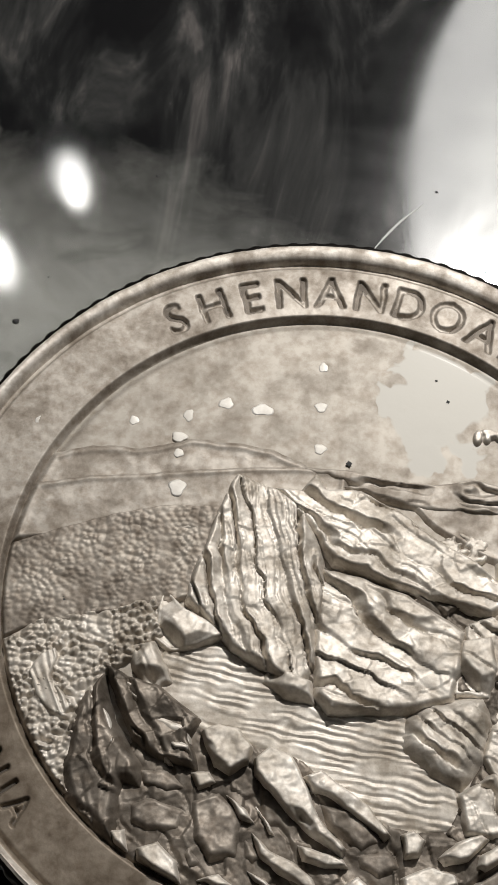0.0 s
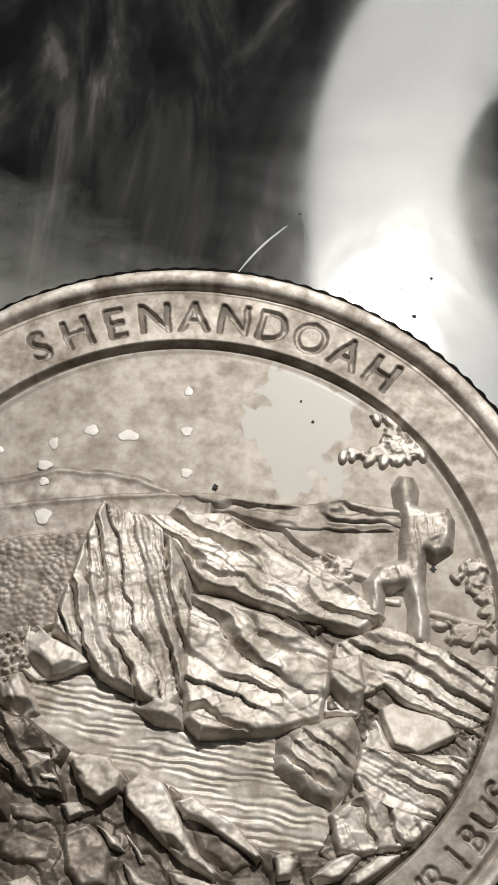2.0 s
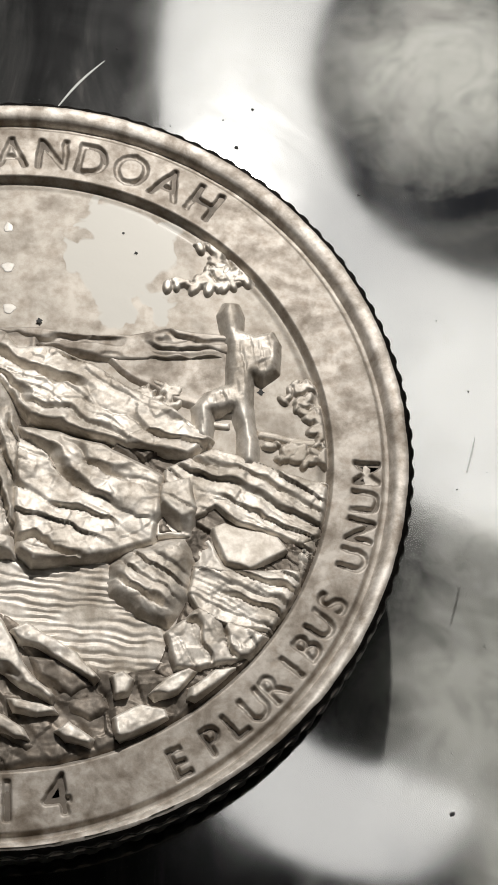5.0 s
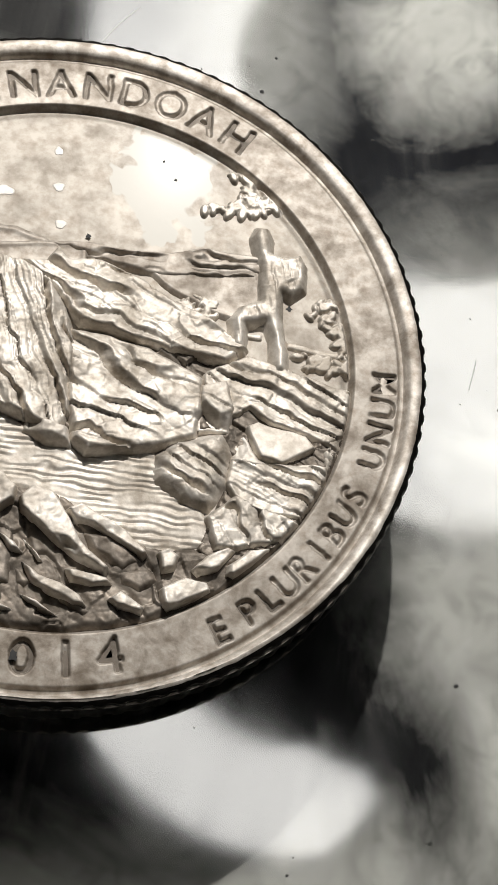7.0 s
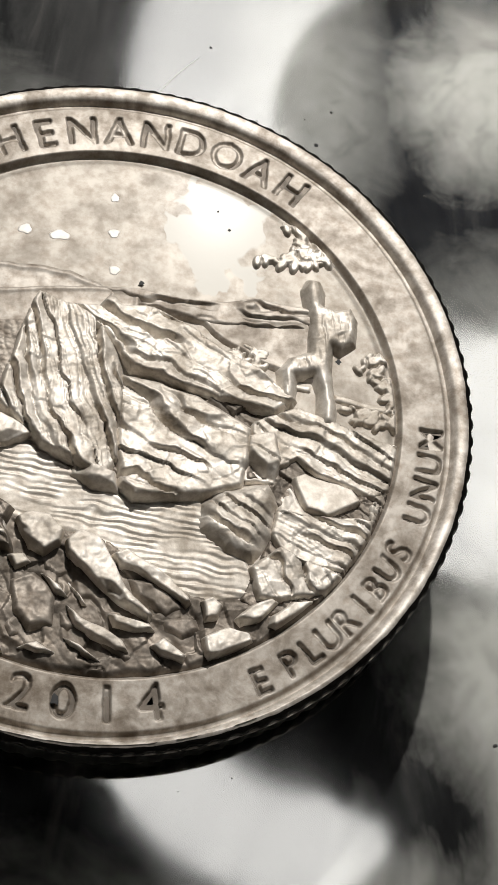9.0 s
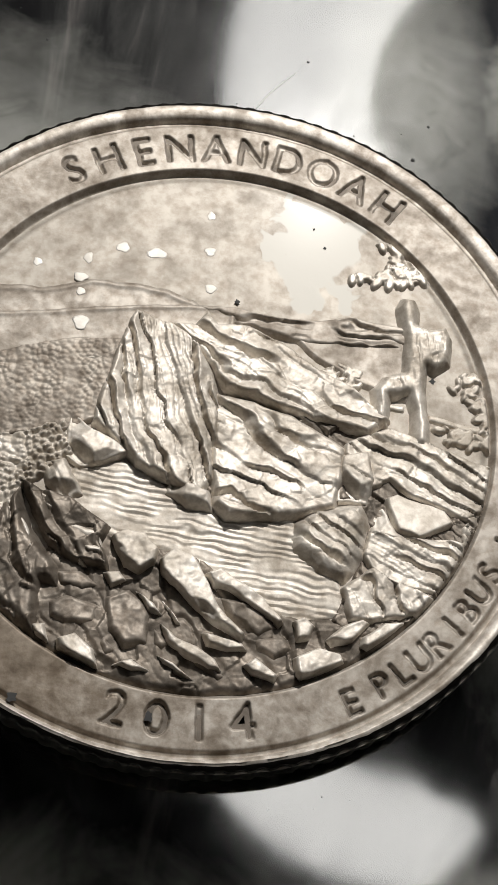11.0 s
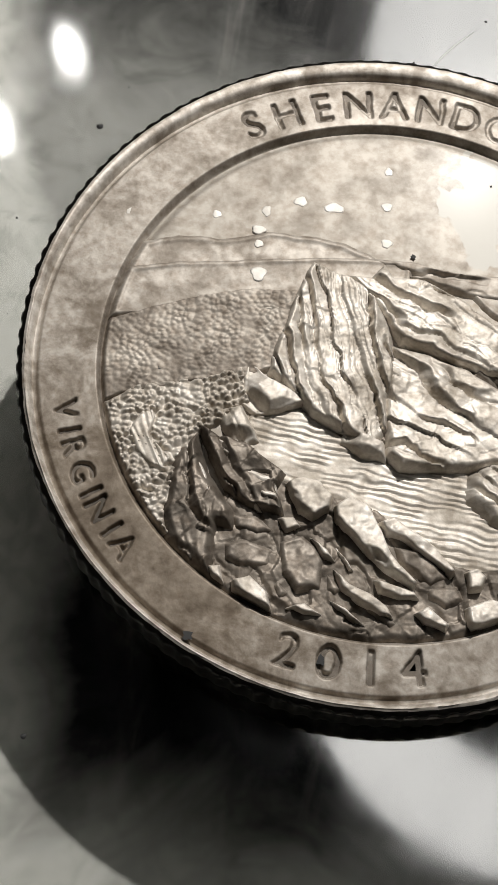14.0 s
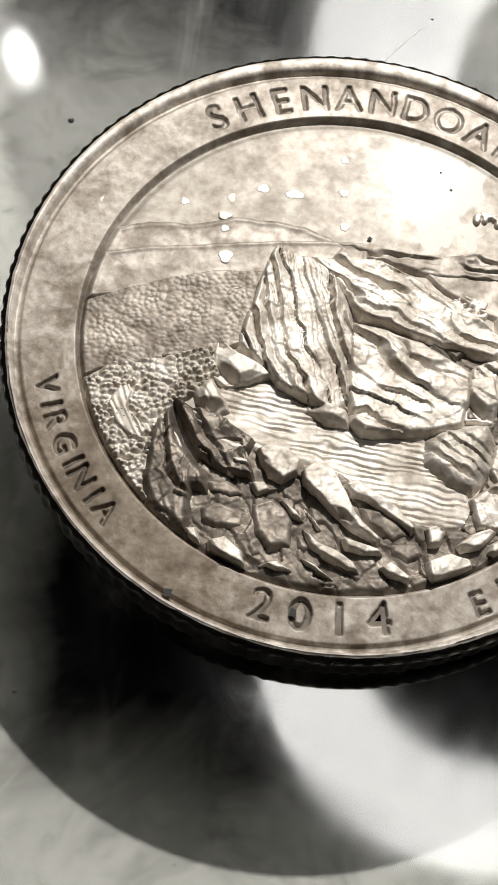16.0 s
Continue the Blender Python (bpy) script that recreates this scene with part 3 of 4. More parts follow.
# the ring's top as a fine polar sheet, sunk where a letter lies
RN, AN = 90, 2600
rr = np.linspace(RING_R0, RING_R1, RN)
aa = np.arange(AN) * math.tau / AN
RX, RY = rr[:, None] * np.cos(aa), rr[:, None] * np.sin(aa)
sunk = np.zeros((RN, AN))
for me in letters:
    me.calc_loop_triangles()
    co = np.array([q.co[:2] for q in me.vertices])
    mid = co.mean(0)
    k0 = int(round(math.atan2(mid[1], mid[0]) / math.tau * AN))
    cols = np.arange(k0 - 45, k0 + 46) % AN
    px, py = RX[:, cols], RY[:, cols]
    hit_ = np.zeros(px.shape, bool)
    px, py = px + 0.055 * fbm(px * 2.3, py * 2.3, 61), py + 0.055 * fbm(px * 2.3 + 9, py * 2.3, 67)
    for t in me.loop_triangles:
        (x0, y0), (x1, y1), (x2, y2) = co[list(t.vertices)]
        d0 = (x1 - x0) * (py - y0) - (y1 - y0) * (px - x0)
        d1 = (x2 - x1) * (py - y1) - (y2 - y1) * (px - x1)
        d2 = (x0 - x2) * (py - y2) - (y0 - y2) * (px - x2)
        hit_ |= ((d0 >= 0) & (d1 >= 0) & (d2 >= 0)) | ((d0 <= 0) & (d1 <= 0) & (d2 <= 0))
    sunk[:, cols] = np.maximum(sunk[:, cols], hit_)
for _ in range(2):
    sunk[1:-1] = (sunk[:-2] + 2 * sunk[1:-1] + sunk[2:]) / 4
    sunk = (np.roll(sunk, 1, 1) + 2 * sunk + np.roll(sunk, -1, 1)) / 4
top_z = RING_TOP - 0.035 * (rr[:, None] - 10.3) - SUNK * sunk * np.clip(0.93 + 0.9 * fbm(RX * 1.5, RY * 1.5, 71), 0.45, 1.15) + 0.010 * fbm(RX * 1.1, RY * 1.1, 3) + 0.006 * fbm(RX * 5, RY * 5, 8)
top_z = top_z - 0.13 * np.exp(-((np.hypot(RX - INNER_SHIFT[0], RY - INNER_SHIFT[1]) - 11.57) / 0.13) ** 4)
lip = np.clip((rr - RING_R0) / 0.21, 0, 1)[:, None]
lip = lip * lip * (3 - 2 * lip)
top_z = FIELD_Z - 0.115 + (top_z - FIELD_Z + 0.115) * lip
idx = np.arange(RN * AN).reshape(RN, AN)
quad = np.stack([idx[:-1], idx[1:], np.roll(idx, -1, 1)[1:], np.roll(idx, -1, 1)[:-1]], -1).reshape(-1, 4)


def sheet_mesh(name, verts, quads, mat, parent, label=""):
    me = bpy.data.meshes.new(name)
    me.vertices.add(len(verts))
    me.vertices.foreach_set("co", (verts * MM).ravel())
    me.loops.add(quads.size)
    me.loops.foreach_set("vertex_index", quads.ravel().astype(np.int32))
    me.polygons.add(len(quads))
    me.polygons.foreach_set("loop_start", np.arange(0, quads.size, 4, dtype=np.int32))
    me.update(calc_edges=True)
    me.validate()
    me.shade_smooth()
    me.materials.append(mat)
    ob = new(name, me)
    ob.parent = parent
    if label:
        ob["label"] = label
    return ob


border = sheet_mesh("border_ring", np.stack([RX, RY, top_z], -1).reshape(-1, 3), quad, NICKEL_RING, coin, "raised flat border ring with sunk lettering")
# letter floors coloured darker than the ring, standing in for wall shade
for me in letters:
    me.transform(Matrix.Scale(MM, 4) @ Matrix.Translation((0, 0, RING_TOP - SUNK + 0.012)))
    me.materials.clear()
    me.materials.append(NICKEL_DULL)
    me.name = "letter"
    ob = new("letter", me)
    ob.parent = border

# ---------------------------------------------------------------- the landscape on the coin
relief("hill", [(-10.85, 3.16), (-9.24, 3.85), (-7.39, 4.41), (-5.86, 4.45), (-4.34, 4.89), (-2.58, 4.80), (-1.60, 4.63), (-0.70, 4.31), (0.00, 3.74), (-5.33, 2.64), (-9.97, 2.05)], 0.09, coin, style='soft', soft=0.16, jag=0.05, label='low far ridge in relief', seed=7, mat=NICKEL)
relief("hill", [(-10.96, 2.59), (-8.40, 3.13), (-7.29, 3.38), (-4.84, 3.71), (-2.35, 4.06), (-0.80, 4.19), (0.77, 4.12), (0.82, 2.47), (-2.42, 1.78), (-7.09, 1.20), (-10.55, 0.72)], 0.15, coin, style='soft', soft=0.16, jag=0.04, seed=14, mat=NICKEL)
relief("hill", [(-0.99, 4.16), (0.77, 4.16), (2.15, 3.89), (3.53, 3.83), (4.72, 4.13), (6.71, 3.78), (6.69, 2.93), (3.54, 2.85), (1.19, 3.15)], 0.17, coin, style='ripple', ang=-7, gap=0.496, groove=0.16, soft=0.12, jag=0.03, seed=21, mat=NICKEL)
relief("hill", [(2.36, 3.37), (4.33, 3.42), (5.51, 3.39), (6.61, 3.39), (6.89, 2.53), (6.85, 0.79), (5.10, 1.30), (3.54, 2.26)], 0.11, coin, style='soft', soft=0.2, jag=0.05, seed=28, mat=NICKEL)
relief("forest", [(-9.45, 0.90), (-7.92, 1.54), (-6.22, 2.15), (-4.68, 2.53), (-2.92, 2.64), (-2.82, 0.93), (-3.60, -0.45), (-4.61, -0.98), (-6.30, -1.31), (-7.78, -1.71), (-9.39, -2.28), (-9.66, -0.61)], 0.20, coin, style='bumps', gap=0.21, groove=0.05, step=0.035, soft=0.12, jag=0.05, label='finely stippled wooded slope', seed=35, mat=NICKEL_BROWN)
relief("canopy", [(-9.32, -2.28), (-8.37, -1.60), (-7.62, -1.42), (-6.32, -1.08), (-4.84, -0.53), (-4.36, -1.81), (-5.77, -2.99), (-6.09, -3.64), (-6.69, -5.11), (-6.76, -6.31), (-6.42, -7.06), (-7.11, -6.54), (-7.96, -5.43), (-8.73, -4.09)], 0.22, coin, style='bumps', gap=0.24, groove=0.24, step=0.035, soft=0.12, jag=0.08, label='coarse stippled treetops', seed=42)
relief("road", [(-8.32, -3.26), (-8.07, -2.62), (-7.57, -2.36), (-7.40, -2.72), (-7.53, -3.29), (-7.10, -3.80), (-6.75, -4.14), (-7.03, -4.57), (-7.55, -4.38), (-8.00, -3.95)], 0.34, coin, style='ripple', ang=-62, gap=0.2, groove=0.06, soft=0.1, jag=0.03, label='narrow winding road in relief', seed=49)
relief("river", [(-4.07, -1.66), (-2.39, -2.04), (-1.25, -2.76), (0.63, -3.73), (2.84, -3.48), (3.22, -4.73), (4.33, -5.62), (4.69, -6.73), (2.89, -7.21), (0.35, -6.24), (-0.59, -5.16), (-3.15, -4.55), (-4.88, -3.11)], 0.09, coin, style='ripple', ang=-8, gap=0.22, groove=0.036, soft=0.15, jag=0.05, label='rippled stream bed', seed=56)
relief("cliff", [(-2.66, 3.65), (-2.09, 3.48), (-1.31, 3.23), (-0.51, 2.47), (0.07, 1.38), (0.32, -0.29), (0.10, -1.43), (0.17, -2.44), (-0.23, -3.16), (-1.26, -2.69), (-2.39, -2.05), (-2.69, -1.63), (-3.87, -0.60), (-3.59, 0.78), (-3.13, 2.52)], 0.48, coin, ang=-76, gap=0.5, groove=0.504, fac=0.04, facet=1.2, soft=0.24, label='tall grooved cliff face', seed=63, jag=0.05)
relief("slab", [(-1.54, 3.28), (-0.67, 3.28), (-0.25, 3.83), (0.10, 3.35), (1.17, 3.33), (2.35, 2.76), (3.53, 1.99), (5.08, 1.03), (6.04, 0.15), (5.26, -0.47), (3.54, -0.10), (2.01, 0.34), (0.47, 0.85), (-0.09, 1.70), (-0.93, 2.67)], 0.42, coin, ang=-30, gap=0.85, groove=0.392, fac=0.07, facet=0.8, soft=0.22, tilt=(-0.02, -0.03), seed=70, jag=0.05)
relief("slab", [(0.19, 0.69), (1.24, 0.47), (2.77, -0.00), (4.53, -1.01), (4.42, -2.14), (4.15, -3.16), (2.82, -3.61), (0.62, -3.83), (0.14, -3.33), (0.02, -1.44), (0.03, -0.20)], 0.48, coin, ang=-25, gap=0.95, groove=0.392, fac=0.05, facet=1.2, soft=0.28, tilt=(-0.02, -0.03), seed=77, jag=0.05)
relief("ledge", [(4.54, -0.78), (6.04, -0.15), (7.38, -0.68), (9.51, -1.46), (9.62, -2.47), (8.54, -3.35), (7.89, -2.99), (6.57, -2.54), (6.01, -2.01), (5.25, -2.46), (4.54, -2.11)], 0.34, coin, ang=-27, gap=0.5, groove=0.33, fac=0.04, facet=0.8, soft=0.15, seed=84, jag=0.05)
relief("boulder", [(-1.27, -2.44), (0.03, -2.85), (0.15, -3.53), (-0.68, -3.39), (-1.34, -2.94)], 0.38, coin, style='block', facet=0.6, fac=0.16, seed=91, jag=0.05)
relief("boulder", [(4.37, -1.27), (5.28, -1.14), (5.50, -2.08), (5.23, -2.95), (4.26, -2.93)], 0.42, coin, style='block', facet=0.7, fac=0.16, tilt=(-0.02, -0.03), seed=98, jag=0.05)
relief("boulder", [(2.91, -3.75), (3.55, -3.18), (5.04, -2.98), (5.37, -3.69), (5.07, -4.88), (4.48, -5.64), (3.57, -5.31), (2.79, -4.63)], 0.50, coin, ang=-38, gap=0.5, groove=0.289, fac=0.08, facet=0.7, soft=0.55, label='round banded boulder', seed=105, jag=0.05)
relief("boulder", [(5.76, -2.71), (6.27, -2.49), (7.87, -2.98), (8.19, -3.50), (6.90, -4.21), (6.16, -3.93)], 0.40, coin, style='soft', soft=0.14, tilt=(-0.06, -0.13), label='smooth bright boulder', seed=112, jag=0.05, mat=NICKEL_STONE)
relief("boulder", [(5.33, -3.85), (6.17, -3.96), (7.66, -4.14), (8.45, -4.14), (8.29, -4.84), (7.43, -5.89), (6.14, -5.74), (5.32, -5.25), (5.09, -4.75)], 0.35, coin, ang=-30, gap=0.42, groove=0.289, fac=0.05, facet=0.6, soft=0.15, seed=119, jag=0.05)
relief("boulder", [(4.42, -5.94), (5.41, -5.18), (6.51, -5.72), (7.56, -6.15), (6.85, -6.68), (5.39, -6.95), (4.67, -6.92)], 0.38, coin, ang=-58, gap=0.6, groove=0.272, fac=0.05, facet=0.6, soft=0.18, seed=126, jag=0.05)
relief("rock", [(8.30, -3.35), (9.23, -2.79), (9.25, -3.39), (8.69, -4.51), (8.33, -4.14)], 0.20, coin, ang=-35, gap=0.35, groove=0.21, fac=0.14, facet=0.4, seed=133, jag=0.05)
relief("rock", [(-4.53, -0.40), (-3.84, -1.01), (-2.64, -1.63), (-3.40, -2.05), (-4.22, -2.19), (-4.75, -1.90)], 0.38, coin, style='block', facet=1.2, fac=0.08, soft=0.14, tilt=(-0.02, -0.03), label='bright pointed rock slab', seed=161, jag=0.05)
relief("rock", [(-5.40, -2.19), (-4.74, -1.98), (-4.32, -2.75), (-4.04, -3.16), (-4.63, -3.44), (-5.22, -2.85)], 0.38, coin, style='block', facet=0.5, fac=0.2, seed=168, jag=0.05)
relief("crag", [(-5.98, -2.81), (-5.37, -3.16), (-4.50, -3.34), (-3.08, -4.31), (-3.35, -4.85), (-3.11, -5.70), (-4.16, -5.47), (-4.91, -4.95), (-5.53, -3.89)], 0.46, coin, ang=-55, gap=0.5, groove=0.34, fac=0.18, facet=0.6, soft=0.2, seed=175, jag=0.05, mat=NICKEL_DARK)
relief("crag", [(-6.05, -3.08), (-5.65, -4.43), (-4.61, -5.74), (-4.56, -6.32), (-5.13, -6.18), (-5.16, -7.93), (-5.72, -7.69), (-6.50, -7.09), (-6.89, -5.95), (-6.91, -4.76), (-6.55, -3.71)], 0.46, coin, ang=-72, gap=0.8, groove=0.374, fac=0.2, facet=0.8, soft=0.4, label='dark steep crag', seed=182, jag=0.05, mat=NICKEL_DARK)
# rubble, lumps and scree carry the rocks' shade in their dark colour
relief("rubble", [(-5.3, -5.6), (-4.6, -4.6), (-3.0, -4.5), (-1.9, -4.8), (-0.2, -5.2), (1.2, -6.1), (2.6, -6.9), (4.3, -7.0), (6.9, -6.6), (5.6, -8.2), (3.6, -9.0), (0.1, -9.5), (-2.7, -9.2), (-4.6, -8.7), (-5.6, -7.8)], 0.10, coin, style='rock', ang=-52, gap=0.9, groove=0.12, facet=0.9, fac=0.14, soft=0.2, label='browned broken rubble between the pale boulders, painted darker for shade', seed=287, jag=0.08, mat=NICKEL_DARK)
relief("rock", [(-4.88, -6.85), (-4.03, -6.48), (-3.26, -6.83), (-3.31, -7.5), (-4.29, -7.64), (-4.76, -7.39)], 0.26, coin, style='shard', soft=0.24, jag=0.06, seed=607, label='browned lump of rock, shade painted in its colour', mat=NICKEL_LUMP)
relief("rock", [(-3.14, -6.6), (-2.36, -6.24), (-1.55, -7.04), (-1.65, -8.14), (-2.48, -8.31), (-2.99, -7.66)], 0.28, coin, style='shard', soft=0.24, jag=0.06, seed=614, label='browned lump of rock, shade painted in its colour', mat=NICKEL_LUMP)
relief("rock", [(0.5, -6.36), (1.49, -6.39), (2.45, -7.32), (1.8, -7.7), (0.81, -7.26)], 0.28, coin, style='shard', soft=0.24, jag=0.06, seed=621, label='browned lump of rock, shade painted in its colour', mat=NICKEL_LUMP)
relief("rock", [(2.98, -8.9), (4.57, -8.5), (4.83, -8.88), (3.34, -9.34)], 0.26, coin, style='shard', soft=0.24, jag=0.06, seed=628, label='browned lump of rock, shade painted in its colour', mat=NICKEL_LUMP)
relief("rock", [(-3.06, -7.65), (-2.48, -8.37), (-2.98, -8.62), (-3.24, -8.07)], 0.24, coin, style='shard', soft=0.24, jag=0.06, seed=635, label='browned lump of rock, shade painted in its colour', mat=NICKEL_LUMP)
relief("rock", [(-1.57, -7.44), (-0.93, -7.93), (-1.26, -8.29), (-1.62, -8.06)], 0.26, coin, style='shard', soft=0.24, jag=0.06, seed=642, label='browned lump of rock, shade painted in its colour', mat=NICKEL_LUMP)
relief("rock", [(1.54, -7.71), (2.6, -7.55), (2.97, -8.07), (2.27, -8.45), (1.64, -8.13)], 0.24, coin, style='shard', soft=0.24, jag=0.06, seed=649, label='browned lump of rock, shade painted in its colour', mat=NICKEL_LUMP)
relief("rock", [(5.01, -7.81), (6.54, -7.25), (5.81, -8.08), (5.1, -8.45)], 0.24, coin, style='shard', soft=0.24, jag=0.06, seed=656, label='browned lump of rock, shade painted in its colour', mat=NICKEL_LUMP)
relief("rock", [(-4.71, -5.79), (-3.88, -5.76), (-3.16, -6.23), (-3.85, -6.5), (-4.54, -6.34)], 0.26, coin, style='shard', soft=0.24, jag=0.06, seed=663, label='browned lump of rock, shade painted in its colour', mat=NICKEL_LUMP)
relief("rock", [(-0.57, -8.05), (-0.03, -8.26), (0.88, -8.95), (0.54, -9.18), (-0.18, -8.74)], 0.24, coin, style='shard', soft=0.24, jag=0.06, seed=670, label='browned lump of rock, shade painted in its colour', mat=NICKEL_LUMP)
relief("boulder", [(-3.08, -4.6), (-2.5, -4.36), (-1.91, -4.43), (-1.4, -4.98), (-1.55, -5.46), (-2.1, -5.81), (-2.6, -5.6)], 0.50, coin, style='shard', soft=0.13, jag=0.04, seed=407, label='bright blunt boulder')
relief("boulder", [(-1.5, -5.28), (-1.04, -4.86), (-0.4, -5.08), (-0.05, -5.58), (0.38, -6.44), (0.8, -7.15), (1.35, -7.58), (1.23, -7.88), (0.43, -7.47), (-0.27, -6.9), (-0.96, -6.18), (-1.4, -5.74)], 0.52, coin, style='shard', soft=0.13, jag=0.04, seed=414, label='long pale ridge of rock')
relief("rock", [(-0.04, -5.66), (0.49, -5.43), (1.17, -5.88), (1.9, -6.33), (2.59, -7.13), (2.38, -7.36), (1.62, -6.83), (0.83, -6.3), (0.24, -6.12)], 0.44, coin, style='shard', soft=0.13, jag=0.04, seed=421)
relief("rock", [(-1.48, -7.2), (-0.78, -7.77), (-0.06, -8.08), (0.48, -8.47), (0.73, -8.95), (0.19, -8.85), (-0.57, -8.44), (-1.08, -8.01)], 0.40, coin, style='shard', soft=0.13, jag=0.04, seed=428, label='slanting pale shard')
relief("boulder", [(-4.56, -8.04), (-3.96, -7.75), (-3.29, -8.31), (-3.1, -8.97), (-3.84, -8.85), (-4.45, -8.57)], 0.46, coin, style='shard', soft=0.13, jag=0.04, seed=435, label='pale square block')
relief("rock", [(-2.87, -8.79), (-2.13, -8.54), (-1.44, -8.97), (-2.18, -8.99)], 0.40, coin, style='shard', soft=0.13, jag=0.04, seed=442)
relief("rock", [(-1.48, -8.35), (-0.82, -8.59), (-0.03, -9.24), (-0.53, -9.1), (-1.16, -8.72)], 0.36, coin, style='shard', soft=0.13, jag=0.04, seed=449)
relief("rock", [(1.19, -8.56), (1.7, -8.27), (2.46, -8.86), (2.31, -9.12), (1.55, -8.89)], 0.40, coin, style='shard', soft=0.13, jag=0.04, seed=456)
relief("rock", [(2.78, -7.11), (3.22, -6.93), (3.58, -7.2), (3.41, -7.69), (2.92, -7.83)], 0.44, coin, style='shard', soft=0.13, jag=0.04, seed=463)
relief("rock", [(3.81, -7.64), (4.37, -7.12), (5.09, -6.85), (5.38, -7.01), (4.73, -7.68), (4.03, -7.92)], 0.40, coin, style='shard', soft=0.13, jag=0.04, seed=470)
relief("rock", [(2.82, -8.27), (3.66, -7.88), (4.37, -8.08), (4.66, -8.67), (3.21, -9.14), (2.91, -8.84)], 0.44, coin, style='shard', soft=0.13, jag=0.04, seed=477)
relief("rock", [(4.98, -7.49), (5.79, -6.92), (6.69, -6.85), (6.32, -7.39), (5.34, -8.05), (4.93, -7.86)], 0.34, coin, style='shard', soft=0.13, jag=0.04, seed=484)
relief("rock", [(-5.66, -3.1), (-4.98, -3.35), (-4.02, -4.01), (-3.25, -4.64), (-3.15, -5.59), (-3.73, -5.37), (-4.34, -4.58), (-5.11, -3.95)], 0.40, coin, style='shard', soft=0.13, jag=0.04, seed=491, label='pale ribbed flake')
relief("rock", [(-4.34, -5.33), (-3.92, -5.29), (-3.63, -5.72), (-4.0, -5.64)], 0.36, coin, style='shard', soft=0.13, jag=0.04, seed=498)
relief("rock", [(-2.24, -6.28), (-1.5, -6.7), (-1.2, -7.09), (-1.69, -7.05)], 0.34, coin, style='shard', soft=0.13, jag=0.04, seed=505)
relief("rock", [(-1.31, -6.47), (-1.0, -6.86), (-0.55, -7.41), (-0.87, -7.36)], 0.36, coin, style='shard', soft=0.13, jag=0.04, seed=512)
relief("rock", [(-6.32, -3.68), (-6.07, -3.7), (-5.69, -4.33), (-5.45, -4.96), (-4.84, -5.78), (-5.04, -5.91), (-5.63, -5.28), (-5.96, -4.46)], 0.44, coin, style='shard', soft=0.13, jag=0.04, seed=519, label='thin bright crest')
relief("rock", [(-3.27, -5.76), (-2.67, -5.67), (-2.36, -6.03), (-2.95, -6.33)], 0.34, coin, style='shard', soft=0.13, jag=0.04, seed=526)
relief("rock", [(-5.41, -7.59), (-4.86, -7.51), (-4.65, -8.22), (-5.05, -8.07)], 0.34, coin, style='shard', soft=0.13, jag=0.04, seed=533)
relief("rock", [(-0.08, -7.54), (0.45, -7.64), (1.3, -7.83), (1.52, -8.14), (0.82, -8.19), (0.12, -8.06)], 0.40, coin, style='shard', soft=0.13, jag=0.04, seed=540)
relief("rock", [(1.11, -6.32), (1.74, -6.42), (1.48, -6.7)], 0.36, coin, style='shard', soft=0.13, jag=0.04, seed=547)
relief("rock", [(-0.41, -6.21), (0.04, -6.25), (0.6, -6.8), (0.24, -6.75)], 0.34, coin, style='shard', soft=0.13, jag=0.04, seed=554)
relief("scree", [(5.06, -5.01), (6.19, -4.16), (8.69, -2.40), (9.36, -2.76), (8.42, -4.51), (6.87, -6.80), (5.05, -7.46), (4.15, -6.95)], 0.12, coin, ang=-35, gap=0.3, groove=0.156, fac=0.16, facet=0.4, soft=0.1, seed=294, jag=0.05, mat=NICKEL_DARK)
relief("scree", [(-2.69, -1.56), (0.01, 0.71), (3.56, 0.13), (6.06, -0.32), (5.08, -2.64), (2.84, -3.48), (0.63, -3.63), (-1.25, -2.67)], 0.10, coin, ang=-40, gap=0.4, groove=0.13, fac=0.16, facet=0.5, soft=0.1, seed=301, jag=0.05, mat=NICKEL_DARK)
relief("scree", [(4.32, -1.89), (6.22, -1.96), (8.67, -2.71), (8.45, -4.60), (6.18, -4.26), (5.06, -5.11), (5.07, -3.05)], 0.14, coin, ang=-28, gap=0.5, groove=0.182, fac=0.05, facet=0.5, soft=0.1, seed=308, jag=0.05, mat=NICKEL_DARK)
relief("rock", [(5.34, -3.16), (5.77, -3.03), (6.17, -3.89), (6.91, -4.24), (6.53, -4.65), (5.42, -4.24)], 0.26, coin, style='block', facet=0.6, fac=0.1, seed=315, jag=0.05)
relief("bush", [(3.26, 1.70), (3.84, 1.96), (4.33, 2.15), (4.82, 2.04), (5.30, 1.32), (4.71, 0.96), (3.75, 1.20)], 0.17, coin, style='leaves', gap=0.36, soft=0.09, jag=0.05, step=0.03, seed=322)
relief("branch", [(4.73, 5.72), (5.34, 6.05), (5.95, 6.29), (6.76, 6.18), (7.20, 5.75), (6.75, 5.43), (5.74, 5.39), (4.93, 5.46)], 0.17, coin, style='leaves', gap=0.36, soft=0.09, jag=0.05, step=0.03, label='leafy branch in relief', seed=329)
relief("branch", [(5.80, 7.17), (6.37, 7.03), (7.07, 6.39), (7.61, 5.79), (7.35, 5.44), (6.65, 6.00), (5.95, 6.64)], 0.17, coin, style='leaves', gap=0.36, soft=0.09, jag=0.05, step=0.03, seed=336)
